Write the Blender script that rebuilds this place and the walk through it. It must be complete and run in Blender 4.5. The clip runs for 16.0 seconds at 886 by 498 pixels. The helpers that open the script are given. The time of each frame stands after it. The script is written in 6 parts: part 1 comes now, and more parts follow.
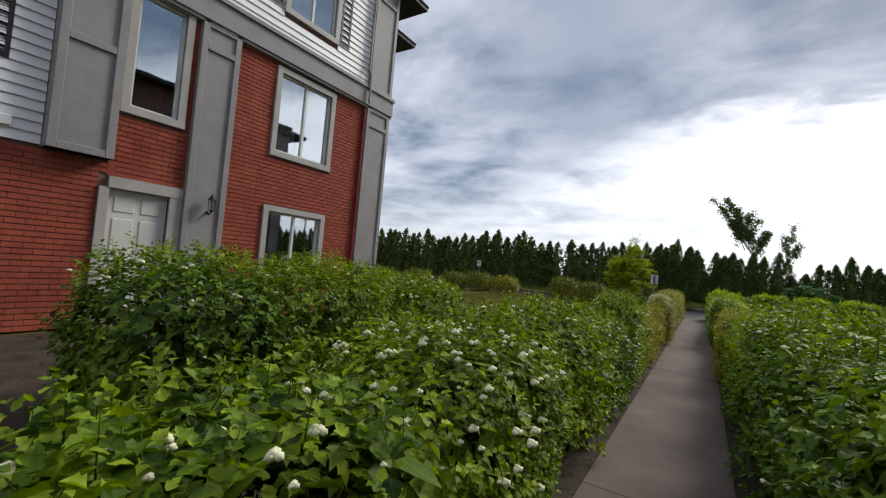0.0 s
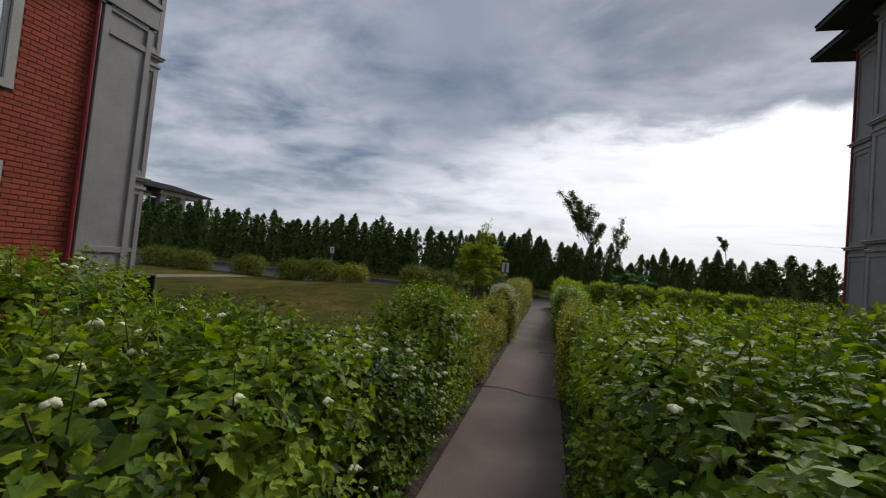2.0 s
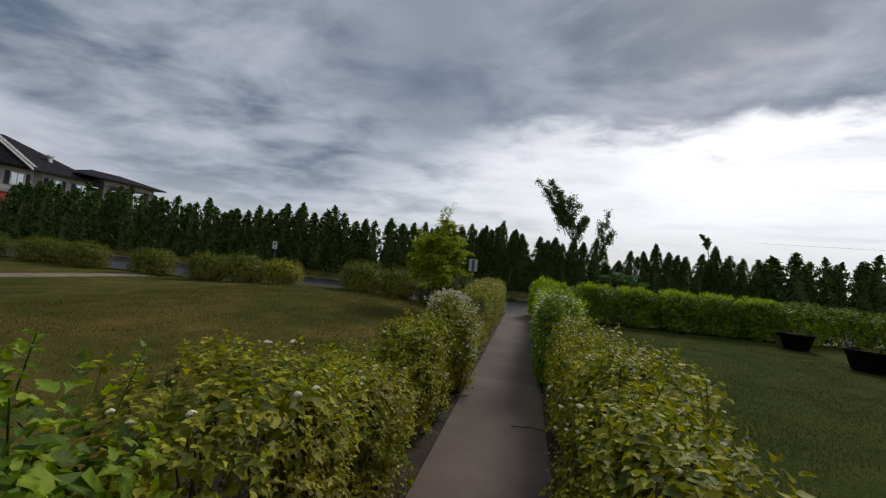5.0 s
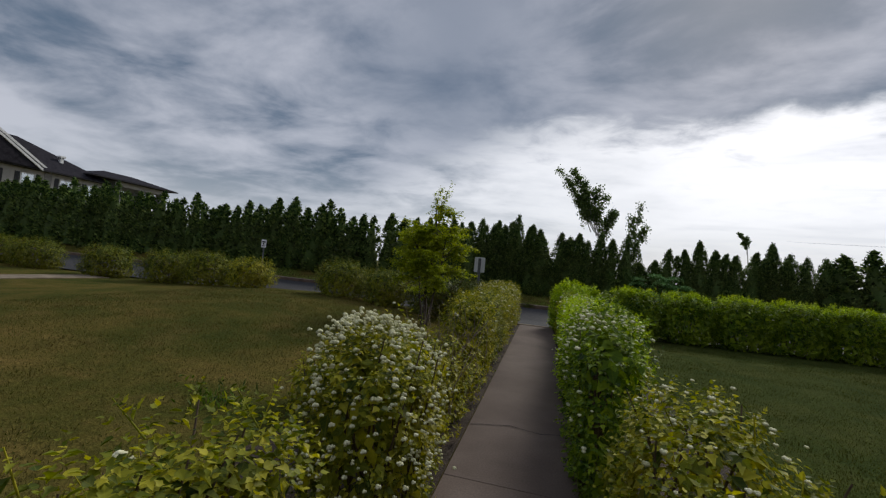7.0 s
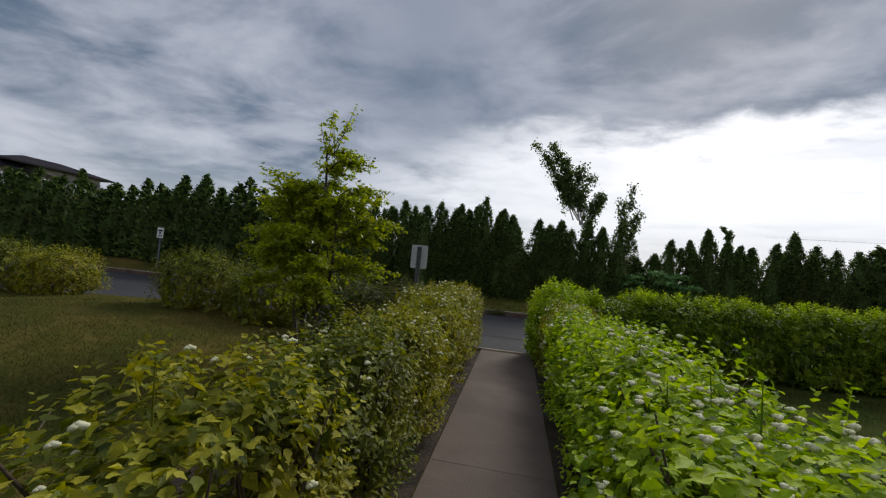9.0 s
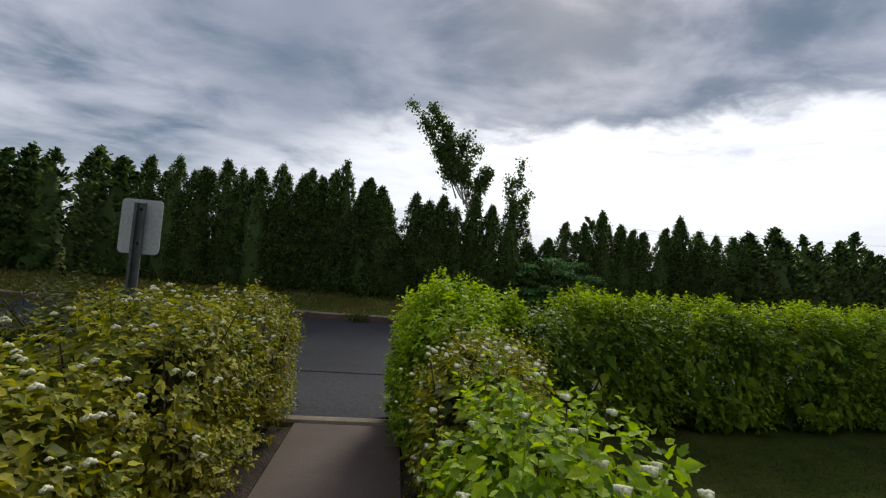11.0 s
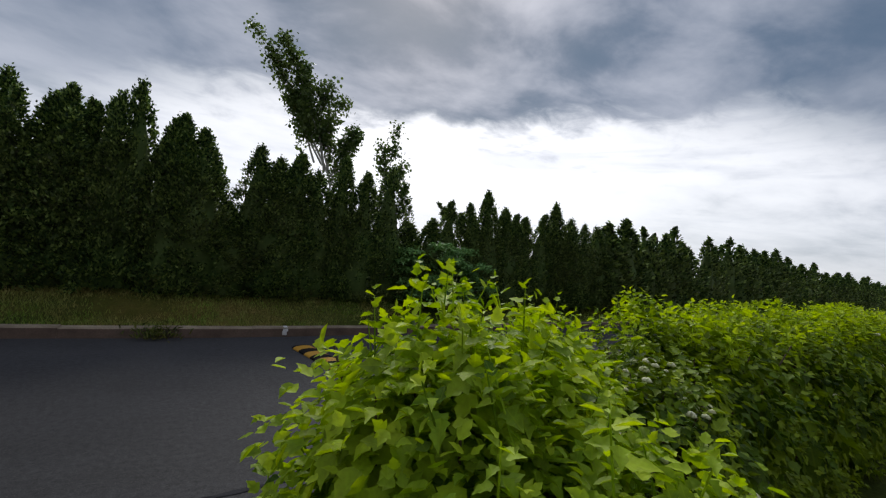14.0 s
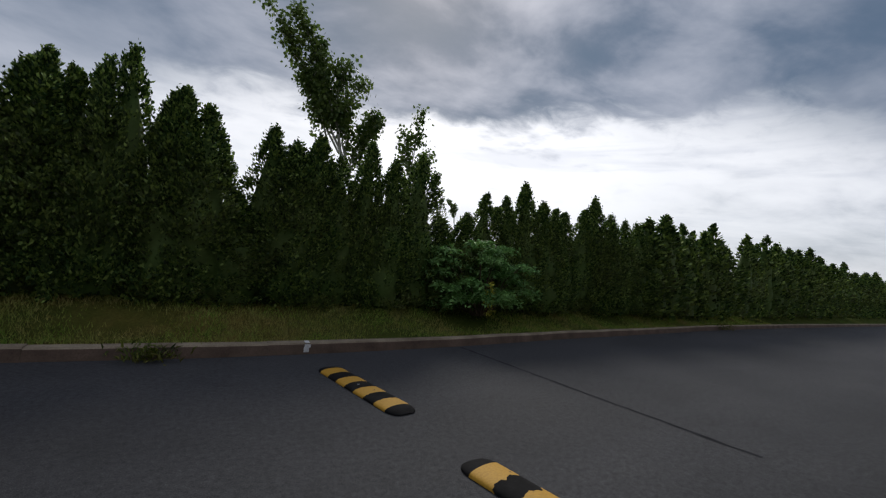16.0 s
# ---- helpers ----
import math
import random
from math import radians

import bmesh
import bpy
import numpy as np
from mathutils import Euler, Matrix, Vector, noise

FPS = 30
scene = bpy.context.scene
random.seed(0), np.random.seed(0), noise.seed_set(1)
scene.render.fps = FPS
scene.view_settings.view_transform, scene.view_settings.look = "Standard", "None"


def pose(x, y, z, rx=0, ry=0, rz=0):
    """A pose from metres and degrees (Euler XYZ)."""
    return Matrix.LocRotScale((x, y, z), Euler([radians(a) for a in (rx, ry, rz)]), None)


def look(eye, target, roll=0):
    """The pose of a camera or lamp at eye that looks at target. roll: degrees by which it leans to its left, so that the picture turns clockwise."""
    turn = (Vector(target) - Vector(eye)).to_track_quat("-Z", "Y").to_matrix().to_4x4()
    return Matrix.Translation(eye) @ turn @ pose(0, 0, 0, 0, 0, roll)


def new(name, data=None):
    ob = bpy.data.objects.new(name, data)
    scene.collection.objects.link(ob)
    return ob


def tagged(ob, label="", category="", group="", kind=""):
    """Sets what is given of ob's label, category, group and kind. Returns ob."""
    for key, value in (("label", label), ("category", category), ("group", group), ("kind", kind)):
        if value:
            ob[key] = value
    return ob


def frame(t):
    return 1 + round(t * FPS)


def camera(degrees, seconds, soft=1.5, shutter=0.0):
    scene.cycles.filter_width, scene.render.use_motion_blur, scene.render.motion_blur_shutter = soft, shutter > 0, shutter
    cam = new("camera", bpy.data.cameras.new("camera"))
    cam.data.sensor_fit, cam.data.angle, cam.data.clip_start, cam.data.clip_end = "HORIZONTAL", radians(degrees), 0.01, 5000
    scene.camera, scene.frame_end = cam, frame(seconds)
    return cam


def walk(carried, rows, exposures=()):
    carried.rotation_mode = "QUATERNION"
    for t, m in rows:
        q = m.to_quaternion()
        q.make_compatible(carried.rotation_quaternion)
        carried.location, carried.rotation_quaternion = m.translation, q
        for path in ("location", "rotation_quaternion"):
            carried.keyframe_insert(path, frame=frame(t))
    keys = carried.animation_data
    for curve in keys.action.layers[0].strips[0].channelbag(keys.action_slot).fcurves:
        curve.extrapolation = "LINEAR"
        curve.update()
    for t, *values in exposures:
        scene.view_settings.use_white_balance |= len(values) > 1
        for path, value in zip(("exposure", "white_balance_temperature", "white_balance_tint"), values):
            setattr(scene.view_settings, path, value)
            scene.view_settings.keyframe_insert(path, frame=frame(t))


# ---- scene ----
cam = camera(94.4, 16.0, soft=1.25)
# seconds, eye x y z, yaw pitch roll
ROWS = [
    (0.0, 0.187, 0.000, 1.447, 32.44, 2.08, -5.02),
    (0.5, 0.201, 0.714, 1.443, 26.78, 2.10, -5.12),
    (1.0, 0.222, 1.406, 1.444, 21.85, 2.11, -5.18),
    (1.5, 0.233, 2.079, 1.450, 18.77, 2.21, -5.29),
    (2.0, 0.232, 2.731, 1.450, 14.71, 2.19, -5.38),
    (2.5, 0.170, 3.363, 1.448, 13.87, 2.18, -5.40),
    (3.0, 0.137, 4.000, 1.445, 13.07, 2.23, -5.45),
    (3.5, 0.131, 4.669, 1.454, 13.10, 2.25, -5.49),
    (4.0, 0.157, 5.322, 1.453, 12.10, 2.28, -5.52),
    (6.5, 0.133, 8.574, 1.440, 11.34, 2.47, -5.51),
    (7.0, 0.108, 9.425, 1.438, 13.93, 2.43, -5.52),
    (7.5, 0.066, 10.437, 1.440, 12.83, 2.42, -5.58),
    (8.0, 0.050, 11.527, 1.444, 11.32, 2.45, -5.52),
    (10.3, 0.172, 16.572, 1.460, 7.07, 2.39, -4.95),
    (10.5, 0.204, 16.945, 1.465, 3.21, 2.46, -4.89),
    (11.0, 0.289, 17.646, 1.464, -6.72, 2.58, -4.82),
    (11.5, 0.325, 18.183, 1.452, -16.72, 2.69, -4.87),
    (12.0, 0.270, 18.680, 1.452, -24.16, 2.70, -4.87),
    (12.5, 0.209, 19.159, 1.452, -27.33, 2.68, -4.88),
    (13.0, 0.168, 19.631, 1.450, -28.66, 2.52, -5.04),
    (13.5, 0.155, 20.052, 1.446, -28.00, 2.40, -5.22),
    (14.0, 0.174, 20.428, 1.446, -28.83, 2.39, -5.33),
    (14.5, 0.199, 20.781, 1.447, -32.75, 2.42, -5.35),
    (15.0, 0.185, 21.142, 1.440, -35.26, 2.40, -5.53),
    (15.5, 0.199, 21.540, 1.442, -35.17, 2.39, -5.55),
    (16.0, 0.108, 21.889, 1.426, -28.60, 2.19, -5.37),
]
walk(cam, [(t, pose(x, y, z, 90 + pitch, roll, yaw)) for t, x, y, z, yaw, pitch, roll in ROWS],
     exposures=[(0.0, 0.36), (0.7, 0.10), (1.5, -0.05), (3.5, -0.20), (8.0, -0.25), (10.5, -0.02), (13.0, -0.02), (16.0, -0.15)])

# ---- world, sun ----
world = bpy.data.worlds.new("sky")
scene.world = world
world.use_nodes = True
WN, WL = world.node_tree.nodes, world.node_tree.links
WN.clear()


def wmath(op, a, b=None, c=None, clamp=False):
    n = WN.new("ShaderNodeMath")
    n.operation, n.use_clamp = op, clamp
    for i, v in enumerate((a, b, c)):
        if v is None:
            continue
        if isinstance(v, (int, float)):
            n.inputs[i].default_value = v
        else:
            WL.new(v, n.inputs[i])
    return n.outputs[0]


def wstep(v, lo, hi):
    n = WN.new("ShaderNodeMapRange")
    n.interpolation_type = "SMOOTHSTEP"
    WL.new(v, n.inputs[0])
    n.inputs[1].default_value, n.inputs[2].default_value = lo, hi
    return n.outputs[0]


def wmix(f, a, b):
    n = WN.new("ShaderNodeMix")
    n.data_type = "RGBA"
    if isinstance(f, (int, float)):
        n.inputs[0].default_value = f
    else:
        WL.new(f, n.inputs[0])
    for i, v in ((6, a), (7, b)):
        if isinstance(v, tuple):
            n.inputs[i].default_value = (*v, 1)
        else:
            WL.new(v, n.inputs[i])
    return n.outputs[2]


def wnoise(vec, scale, detail, rough, dist=0.0):
    n = WN.new("ShaderNodeTexNoise")
    WL.new(vec, n.inputs["Vector"])
    n.inputs["Scale"].default_value, n.inputs["Detail"].default_value = scale, detail
    n.inputs["Roughness"].default_value, n.inputs["Distortion"].default_value = rough, dist
    return n.outputs["Fac"]


SUN_AZ, SUN_EL = 22.0, 38.0  # degrees to the right of +y, and up
coord = WN.new("ShaderNodeTexCoord")
sep = WN.new("ShaderNodeSeparateXYZ")
WL.new(coord.outputs["Generated"], sep.inputs[0])
dx, dy, dz = sep.outputs
up = wmath("MAXIMUM", dz, 0.0)
deep = wmath("ADD", up, 0.16)
plane = WN.new("ShaderNodeCombineXYZ")
WL.new(wmath("DIVIDE", dx, deep), plane.inputs[0])
WL.new(wmath("MULTIPLY", wmath("DIVIDE", dy, deep), 1.25), plane.inputs[1])
turn = WN.new("ShaderNodeMapping")
turn.inputs["Rotation"].default_value = (0, 0, radians(24))
turn.inputs["Location"].default_value = (1.7, 0.4, 0)
WL.new(plane.outputs[0], turn.inputs[0])
big = wnoise(turn.outputs[0], 0.62, 3, 0.5, 0.1)
fine = wnoise(turn.outputs[0], 1.9, 10, 0.56, 0.25)
wisp = wnoise(turn.outputs[0], 5.2, 8, 0.60, 0.5)
cloud = wmath("ADD", wmath("MULTIPLY", big, 0.52), wmath("MULTIPLY", fine, 0.48))
tone = wstep(cloud, 0.37, 0.62)
sky = WN.new("ShaderNodeTexSky")
sky.sky_type, sky.sun_disc = "NISHITA", False
sky.sun_elevation, sky.sun_rotation = radians(SUN_EL), radians(SUN_AZ)
dim = wmix(0.985, sky.outputs[0], (0.0, 0.0, 0.0))
grey = wmix(tone, (0.115, 0.155, 0.222), (0.56, 0.575, 0.645))
grey = wmix(wstep(cloud, 0.34, 0.47), (0.072, 0.122, 0.185), grey)
# the bright break in the clouds, low over the trees
gx, gy = math.sin(radians(32)), math.cos(radians(32))
flat = wmath("SQRT", wmath("ADD", wmath("MULTIPLY", dx, dx), wmath("ADD", wmath("MULTIPLY", dy, dy), 1e-4)))
face = wmath("DIVIDE", wmath("ADD", wmath("MULTIPLY", dx, gx), wmath("MULTIPLY", dy, gy)), flat)
ragged = wmath("ADD", wmath("MULTIPLY", wmath("SUBTRACT", fine, 0.5), 0.30), wmath("MULTIPLY", wmath("SUBTRACT", wisp, 0.5), 0.10))
wide = wstep(wmath("ADD", face, wmath("MULTIPLY", ragged, 0.5)), 0.25, 0.90)
edge = wmath("ADD", 0.06, wmath("MULTIPLY", wide, 0.268))
low = wstep(wmath("SUBTRACT", edge, wmath("ADD", dz, ragged)), -0.05, 0.05)
gap = wmath("MULTIPLY", low, wstep(wmath("ADD", face, wmath("MULTIPLY", ragged, 1.6)), 0.38, 1.0))
streak = WN.new("ShaderNodeMapping")
streak.inputs["Scale"].default_value = (1.2, 1.2, 11.0)
WL.new(coord.outputs["Generated"], streak.inputs[0])
bars = wstep(wnoise(streak.outputs[0], 2.2, 5, 0.55, 0.4), 0.50, 0.72)
core = wstep(face, 0.90, 0.99)
white = wmix(core, (0.99, 0.995, 1.03), (1.12, 1.12, 1.16))
gapcol = wmix(wmath("MULTIPLY", wmath("ADD", bars, wmath("MULTIPLY", wstep(wisp, 0.50, 0.72), 0.4)), 0.36), white, (0.52, 0.55, 0.64))
# the cloud is thicker away from the break
thick = wmath("MULTIPLY", wmath("SUBTRACT", 1.0, wstep(face, 0.62, 1.0)), wmath("MULTIPLY", wstep(dz, 0.16, 0.40), wstep(face, 0.30, 0.80)))
grey = wmix(wmath("MULTIPLY", thick, 0.78), grey, (0.085, 0.125, 0.19))
gap = wmath("MULTIPLY", gap, wmath("ADD", 0.58, wmath("MULTIPLY", wstep(dz, 0.03, 0.15), 0.42)))
col = wmix(gap, grey, gapcol)
haze = wmath("MULTIPLY", wmath("SUBTRACT", 1.0, wstep(dz, 0.0, 0.26)), wmath("SUBTRACT", 0.72, wmath("MULTIPLY", gap, 0.10)))
col = wmix(haze, col, (0.60, 0.625, 0.69))
addsky = WN.new("ShaderNodeMix")
addsky.data_type, addsky.blend_type = "RGBA", "ADD"
addsky.inputs[0].default_value = 1.0
WL.new(col, addsky.inputs[6])
WL.new(dim, addsky.inputs[7])
ZENITH = 0.75
zen = wmath("ADD", 1.0, wmath("MULTIPLY", wstep(dz, 0.58, 0.95), ZENITH))
back = WN.new("ShaderNodeBackground")
WL.new(addsky.outputs[2], back.inputs[0])
WL.new(zen, back.inputs[1])
wout = WN.new("ShaderNodeOutputWorld")
WL.new(back.outputs[0], wout.inputs[0])

sun = new("sun", bpy.data.lights.new("sun", "SUN"))
sun.data.energy, sun.data.angle, sun.data.color = 2.55, radians(18), (1.0, 0.96, 0.88)
sun.matrix_world = look((0, 0, 0), (-math.sin(radians(SUN_AZ)) * math.cos(radians(SUN_EL)), -math.cos(radians(SUN_AZ)) * math.cos(radians(SUN_EL)), -math.sin(radians(SUN_EL))))


# ---- materials ----
def material(name, rough=0.8, metal=0.0, spec=0.4):
    m = bpy.data.materials.new(name)
    m.use_nodes = True
    p = m.node_tree.nodes["Principled BSDF"]
    p.inputs["Roughness"].default_value, p.inputs["Metallic"].default_value = rough, metal
    p.inputs["Specular IOR Level"].default_value = spec
    return m, m.node_tree.nodes, m.node_tree.links, p


def mnoise(N, L, scale, detail=4, rough=0.55, vec=None, stretch=None, dist=0.0):
    n = N.new("ShaderNodeTexNoise")
    n.inputs["Scale"].default_value, n.inputs["Detail"].default_value = scale, detail
    n.inputs["Roughness"].default_value, n.inputs["Distortion"].default_value = rough, dist
    if vec is None:
        c = N.new("ShaderNodeTexCoord")
        vec = c.outputs["Object"]
    if stretch:
        mp = N.new("ShaderNodeMapping")
        mp.inputs["Scale"].default_value = stretch
        L.new(vec, mp.inputs[0])
        vec = mp.outputs[0]
    L.new(vec, n.inputs["Vector"])
    return n.outputs["Fac"]


def ramp(N, L, fac, stops):
    r = N.new("ShaderNodeValToRGB")
    while len(r.color_ramp.elements) < len(stops):
        r.color_ramp.elements.new(0.5)
    for e, (p, c) in zip(r.color_ramp.elements, stops):
        e.position, e.color = p, (*c, 1)
    L.new(fac, r.inputs[0])
    return r.outputs[0]


def mixcol(N, L, fac, a, b, blend="MIX"):
    n = N.new("ShaderNodeMix")
    n.data_type, n.blend_type = "RGBA", blend
    for i, v in ((0, fac), (6, a), (7, b)):
        if isinstance(v, (int, float)):
            n.inputs[i].default_value = v
        elif isinstance(v, tuple):
            n.inputs[i].default_value = (*v, 1)
        else:
            L.new(v, n.inputs[i])
    return n.outputs[2]


def bump(N, L, p, fac, strength, distance):
    b = N.new("ShaderNodeBump")
    b.inputs["Strength"].default_value, b.inputs["Distance"].default_value = strength, distance
    L.new(fac, b.inputs["Height"])
    L.new(b.outputs[0], p.inputs["Normal"])


def surface(name, stops, scale, fine_scale, rough=0.8, relief=0.3, depth=0.005, metal=0.0, spec=0.3, stretch=None, per_object=0.0):
    """A two-scale mottled surface."""
    m, N, L, p = material(name, rough, metal, spec)
    a = mnoise(N, L, scale, 5, 0.6, stretch=stretch)
    b = mnoise(N, L, fine_scale, 4, 0.65, stretch=stretch)
    c = ramp(N, L, a, stops)
    c = mixcol(N, L, 0.22, c, ramp(N, L, b, [(0.3, (0, 0, 0)), (0.7, (1, 1, 1))]), "OVERLAY")
    if per_object:
        o = N.new("ShaderNodeObjectInfo")
        h = N.new("ShaderNodeHueSaturation")
        mr = N.new("ShaderNodeMapRange")
        L.new(o.outputs["Random"], mr.inputs[0])
        mr.inputs[3].default_value, mr.inputs[4].default_value = 1 - per_object, 1 + per_object
        L.new(mr.outputs[0], h.inputs["Value"])
        L.new(c, h.inputs["Color"])
        c = h.outputs[0]
    L.new(c, p.inputs["Base Color"])
    bump(N, L, p, b, relief, depth)
    return m


def leafy(name, dark, mid, light, rough=0.58, passes=0.35, spots=None):
    """Leaves: colour by leaf, a little light passes through."""
    m, N, L, p = material(name, rough, 0, 0.2)
    g = N.new("ShaderNodeNewGeometry")
    c = ramp(N, L, g.outputs["Random Per Island"], [(0.0, dark), (0.5, mid), (1.0, light)])
    patch = mnoise(N, L, 1.6, 3)
    c = mixcol(N, L, ramp(N, L, patch, [(0.42, (0, 0, 0)), (0.68, (0.7, 0.7, 0.7))]), c, spots or light)
    vein = mnoise(N, L, 60, 2)
    c = mixcol(N, L, 0.18, c, ramp(N, L, vein, [(0.3, (0.1, 0.1, 0.1)), (0.7, (0.9, 0.9, 0.9))]), "OVERLAY")
    # pale midrib and side veins
    at = N.new("ShaderNodeAttribute")
    at.attribute_name = "blade"
    sp = N.new("ShaderNodeSeparateXYZ")
    L.new(at.outputs["Vector"], sp.inputs[0])

    def calc(op, a, b=0.0):
        q = N.new("ShaderNodeMath")
        q.operation = op
        for i, v in enumerate((a, b)):
            if isinstance(v, (int, float)):
                q.inputs[i].default_value = v
            else:
                L.new(v, q.inputs[i])
        return q.outputs[0]

    off = calc("ABSOLUTE", sp.outputs[1])
    rib = calc("LESS_THAN", off, 0.022)
    wave = calc("SINE", calc("MULTIPLY", calc("SUBTRACT", sp.outputs[0], calc("MULTIPLY", off, 0.9)), 36.0))
    side = calc("MULTIPLY", calc("GREATER_THAN", wave, 0.85), 0.35)
    veins = calc("MULTIPLY", calc("MAXIMUM", rib, side), sp.outputs[2])
    c = mixcol(N, L, calc("MULTIPLY", veins, 0.16), c, light)
    relief = calc("MULTIPLY", calc("ADD", calc("MULTIPLY", wave, 0.5), calc("MULTIPLY", rib, -1.0)), sp.outputs[2])
    bump(N, L, p, relief, 0.12, 0.002)
    L.new(c, p.inputs["Base Color"])
    t = N.new("ShaderNodeBsdfTranslucent")
    h = N.new("ShaderNodeHueSaturation")
    h.inputs["Saturation"].default_value, h.inputs["Value"].default_value = 1.1, 1.5
    L.new(c, h.inputs["Color"])
    L.new(h.outputs[0], t.inputs[0])
    s = N.new("ShaderNodeMixShader")
    s.inputs[0].default_value = passes
    L.new(p.outputs[0], s.inputs[1])
    L.new(t.outputs[0], s.inputs[2])
    L.new(s.outputs[0], N["Material Output"].inputs[0])
    return m


GREEN = leafy("leaf_green", (0.009, 0.026, 0.004), (0.046, 0.098, 0.008), (0.150, 0.232, 0.015), passes=0.22)
MIDGREEN = leafy("leaf_fresh_green", (0.015, 0.040, 0.005), (0.088, 0.160, 0.010), (0.26, 0.34, 0.020), passes=0.30)
LIME = leafy("leaf_lime", (0.045, 0.100, 0.007), (0.230, 0.355, 0.016), (0.45, 0.55, 0.033), passes=0.40)
YELLOW = leafy("leaf_yellow_green", (0.034, 0.060, 0.007), (0.190, 0.215, 0.016), (0.46, 0.42, 0.036), passes=0.30, spots=(0.25, 0.20, 0.03))
DULL = leafy("leaf_dull_green", (0.024, 0.042, 0.009), (0.070, 0.098, 0.016), (0.15, 0.17, 0.028), passes=0.26, spots=(0.14, 0.11, 0.03))
MIDBUSH = leafy("leaf_olive_green", (0.022, 0.040, 0.006), (0.095, 0.125, 0.012), (0.24, 0.25, 0.024), passes=0.28, spots=(0.20, 0.18, 0.025))
CONIFER = leafy("conifer_spray", (0.007, 0.018, 0.006), (0.050, 0.098, 0.024), (0.23, 0.31, 0.072), 0.7, 0.20, spots=(0.10, 0.095, 0.034))
SUMAC = leafy("sumac_leaf", (0.06, 0.13, 0.04), (0.12, 0.25, 0.075), (0.20, 0.35, 0.11), 0.5, 0.3)
POPLAR = leafy("poplar_leaf", (0.03, 0.06, 0.016), (0.07, 0.11, 0.03), (0.13, 0.18, 0.05), 0.45, 0.35)
LOCUST = leafy("locust_leaf", (0.085, 0.125, 0.010), (0.22, 0.275, 0.017), (0.38, 0.42, 0.034), 0.5, 0.45)
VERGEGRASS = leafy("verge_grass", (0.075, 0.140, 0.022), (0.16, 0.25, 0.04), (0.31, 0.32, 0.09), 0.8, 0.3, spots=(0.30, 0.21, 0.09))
GREENBLADE = leafy("green_grass_blade", (0.034, 0.050, 0.009), (0.064, 0.080, 0.014), (0.115, 0.115, 0.028), 0.85, 0.2, spots=(0.07, 0.075, 0.02))
GRASSBLADE = leafy("grass_blade", (0.046, 0.060, 0.011), (0.090, 0.094, 0.019), (0.165, 0.130, 0.042), 0.85, 0.2, spots=(0.11, 0.080, 0.028))
PETAL = surface("petal_white", [(0.3, (0.50, 0.50, 0.28)), (0.7, (0.76, 0.74, 0.52))], 30, 220, 0.8, 0.5, 0.002)
DEADTWIG = surface("dead_twig", [(0.3, (0.16, 0.12, 0.085)), (0.7, (0.30, 0.24, 0.18))], 8, 90, 0.9, 0.5, 0.003)
TWIG = surface("twig_bark", [(0.3, (0.05, 0.035, 0.022)), (0.7, (0.14, 0.10, 0.07))], 8, 90, 0.9, 0.5, 0.003)
BARK = surface("bark", [(0.3, (0.045, 0.035, 0.028)), (0.7, (0.13, 0.11, 0.09))], 5, 60, 0.9, 0.6, 0.006, stretch=(1, 1, 0.3))
PALEBARK = surface("pale_bark", [(0.3, (0.22, 0.21, 0.18)), (0.7, (0.42, 0.41, 0.36))], 5, 60, 0.85, 0.5, 0.005)
CONCRETE = surface("concrete", [(0.25, (0.070, 0.049, 0.039)), (0.6, (0.110, 0.081, 0.066)), (0.8, (0.146, 0.112, 0.093))], 1.3, 70, 0.85, 0.35, 0.004, per_object=0.08)
KERBSTONE = surface("kerb_concrete", [(0.3, (0.120, 0.090, 0.062)), (0.7, (0.260, 0.212, 0.152))], 2.5, 60, 0.9, 0.4, 0.006, per_object=0.06)
KERBFACE = surface("brown_kerb_face", [(0.3, (0.060, 0.040, 0.030)), (0.7, (0.130, 0.090, 0.068))], 2.5, 60, 0.95, 0.4, 0.006)
TAR = surface("tar", [(0.3, (0.015, 0.015, 0.017)), (0.7, (0.036, 0.036, 0.040))], 6, 90, 0.95, 0.3, 0.003, spec=0.05)
SOIL = surface("soil", [(0.3, (0.020, 0.014, 0.010)), (0.7, (0.07, 0.05, 0.035))], 4, 45, 0.95, 0.9, 0.03)
GREYPAINT = surface("grey_paint", [(0.3, (0.215, 0.203, 0.200)), (0.7, (0.28, 0.268, 0.26))], 1.5, 80, 0.6, 0.1, 0.002, spec=0.3)
TRIM = surface("beige_trim", [(0.3, (0.33, 0.31, 0.285)), (0.7, (0.41, 0.39, 0.36))], 2.0, 70, 0.55, 0.1, 0.002)
SIDING = surface("white_siding", [(0.3, (0.70, 0.70, 0.70)), (0.7, (0.80, 0.80, 0.79))], 1.2, 40, 0.5, 0.12, 0.002, stretch=(1, 0.3, 4))
BRICK = surface("brick_red", [(0.25, (0.21, 0.038, 0.022)), (0.55, (0.33, 0.070, 0.038)), (0.8, (0.40, 0.105, 0.058))], 3.0, 90, 0.85, 0.5, 0.004, per_object=0.14)
MORTAR = surface("mortar", [(0.3, (0.12, 0.065, 0.055)), (0.7, (0.21, 0.12, 0.10))], 5, 80, 0.95, 0.5, 0.004)
DOORPAINT = surface("door_paint", [(0.3, (0.54, 0.53, 0.48)), (0.7, (0.62, 0.61, 0.56))], 1.5, 60, 0.45, 0.08, 0.002)
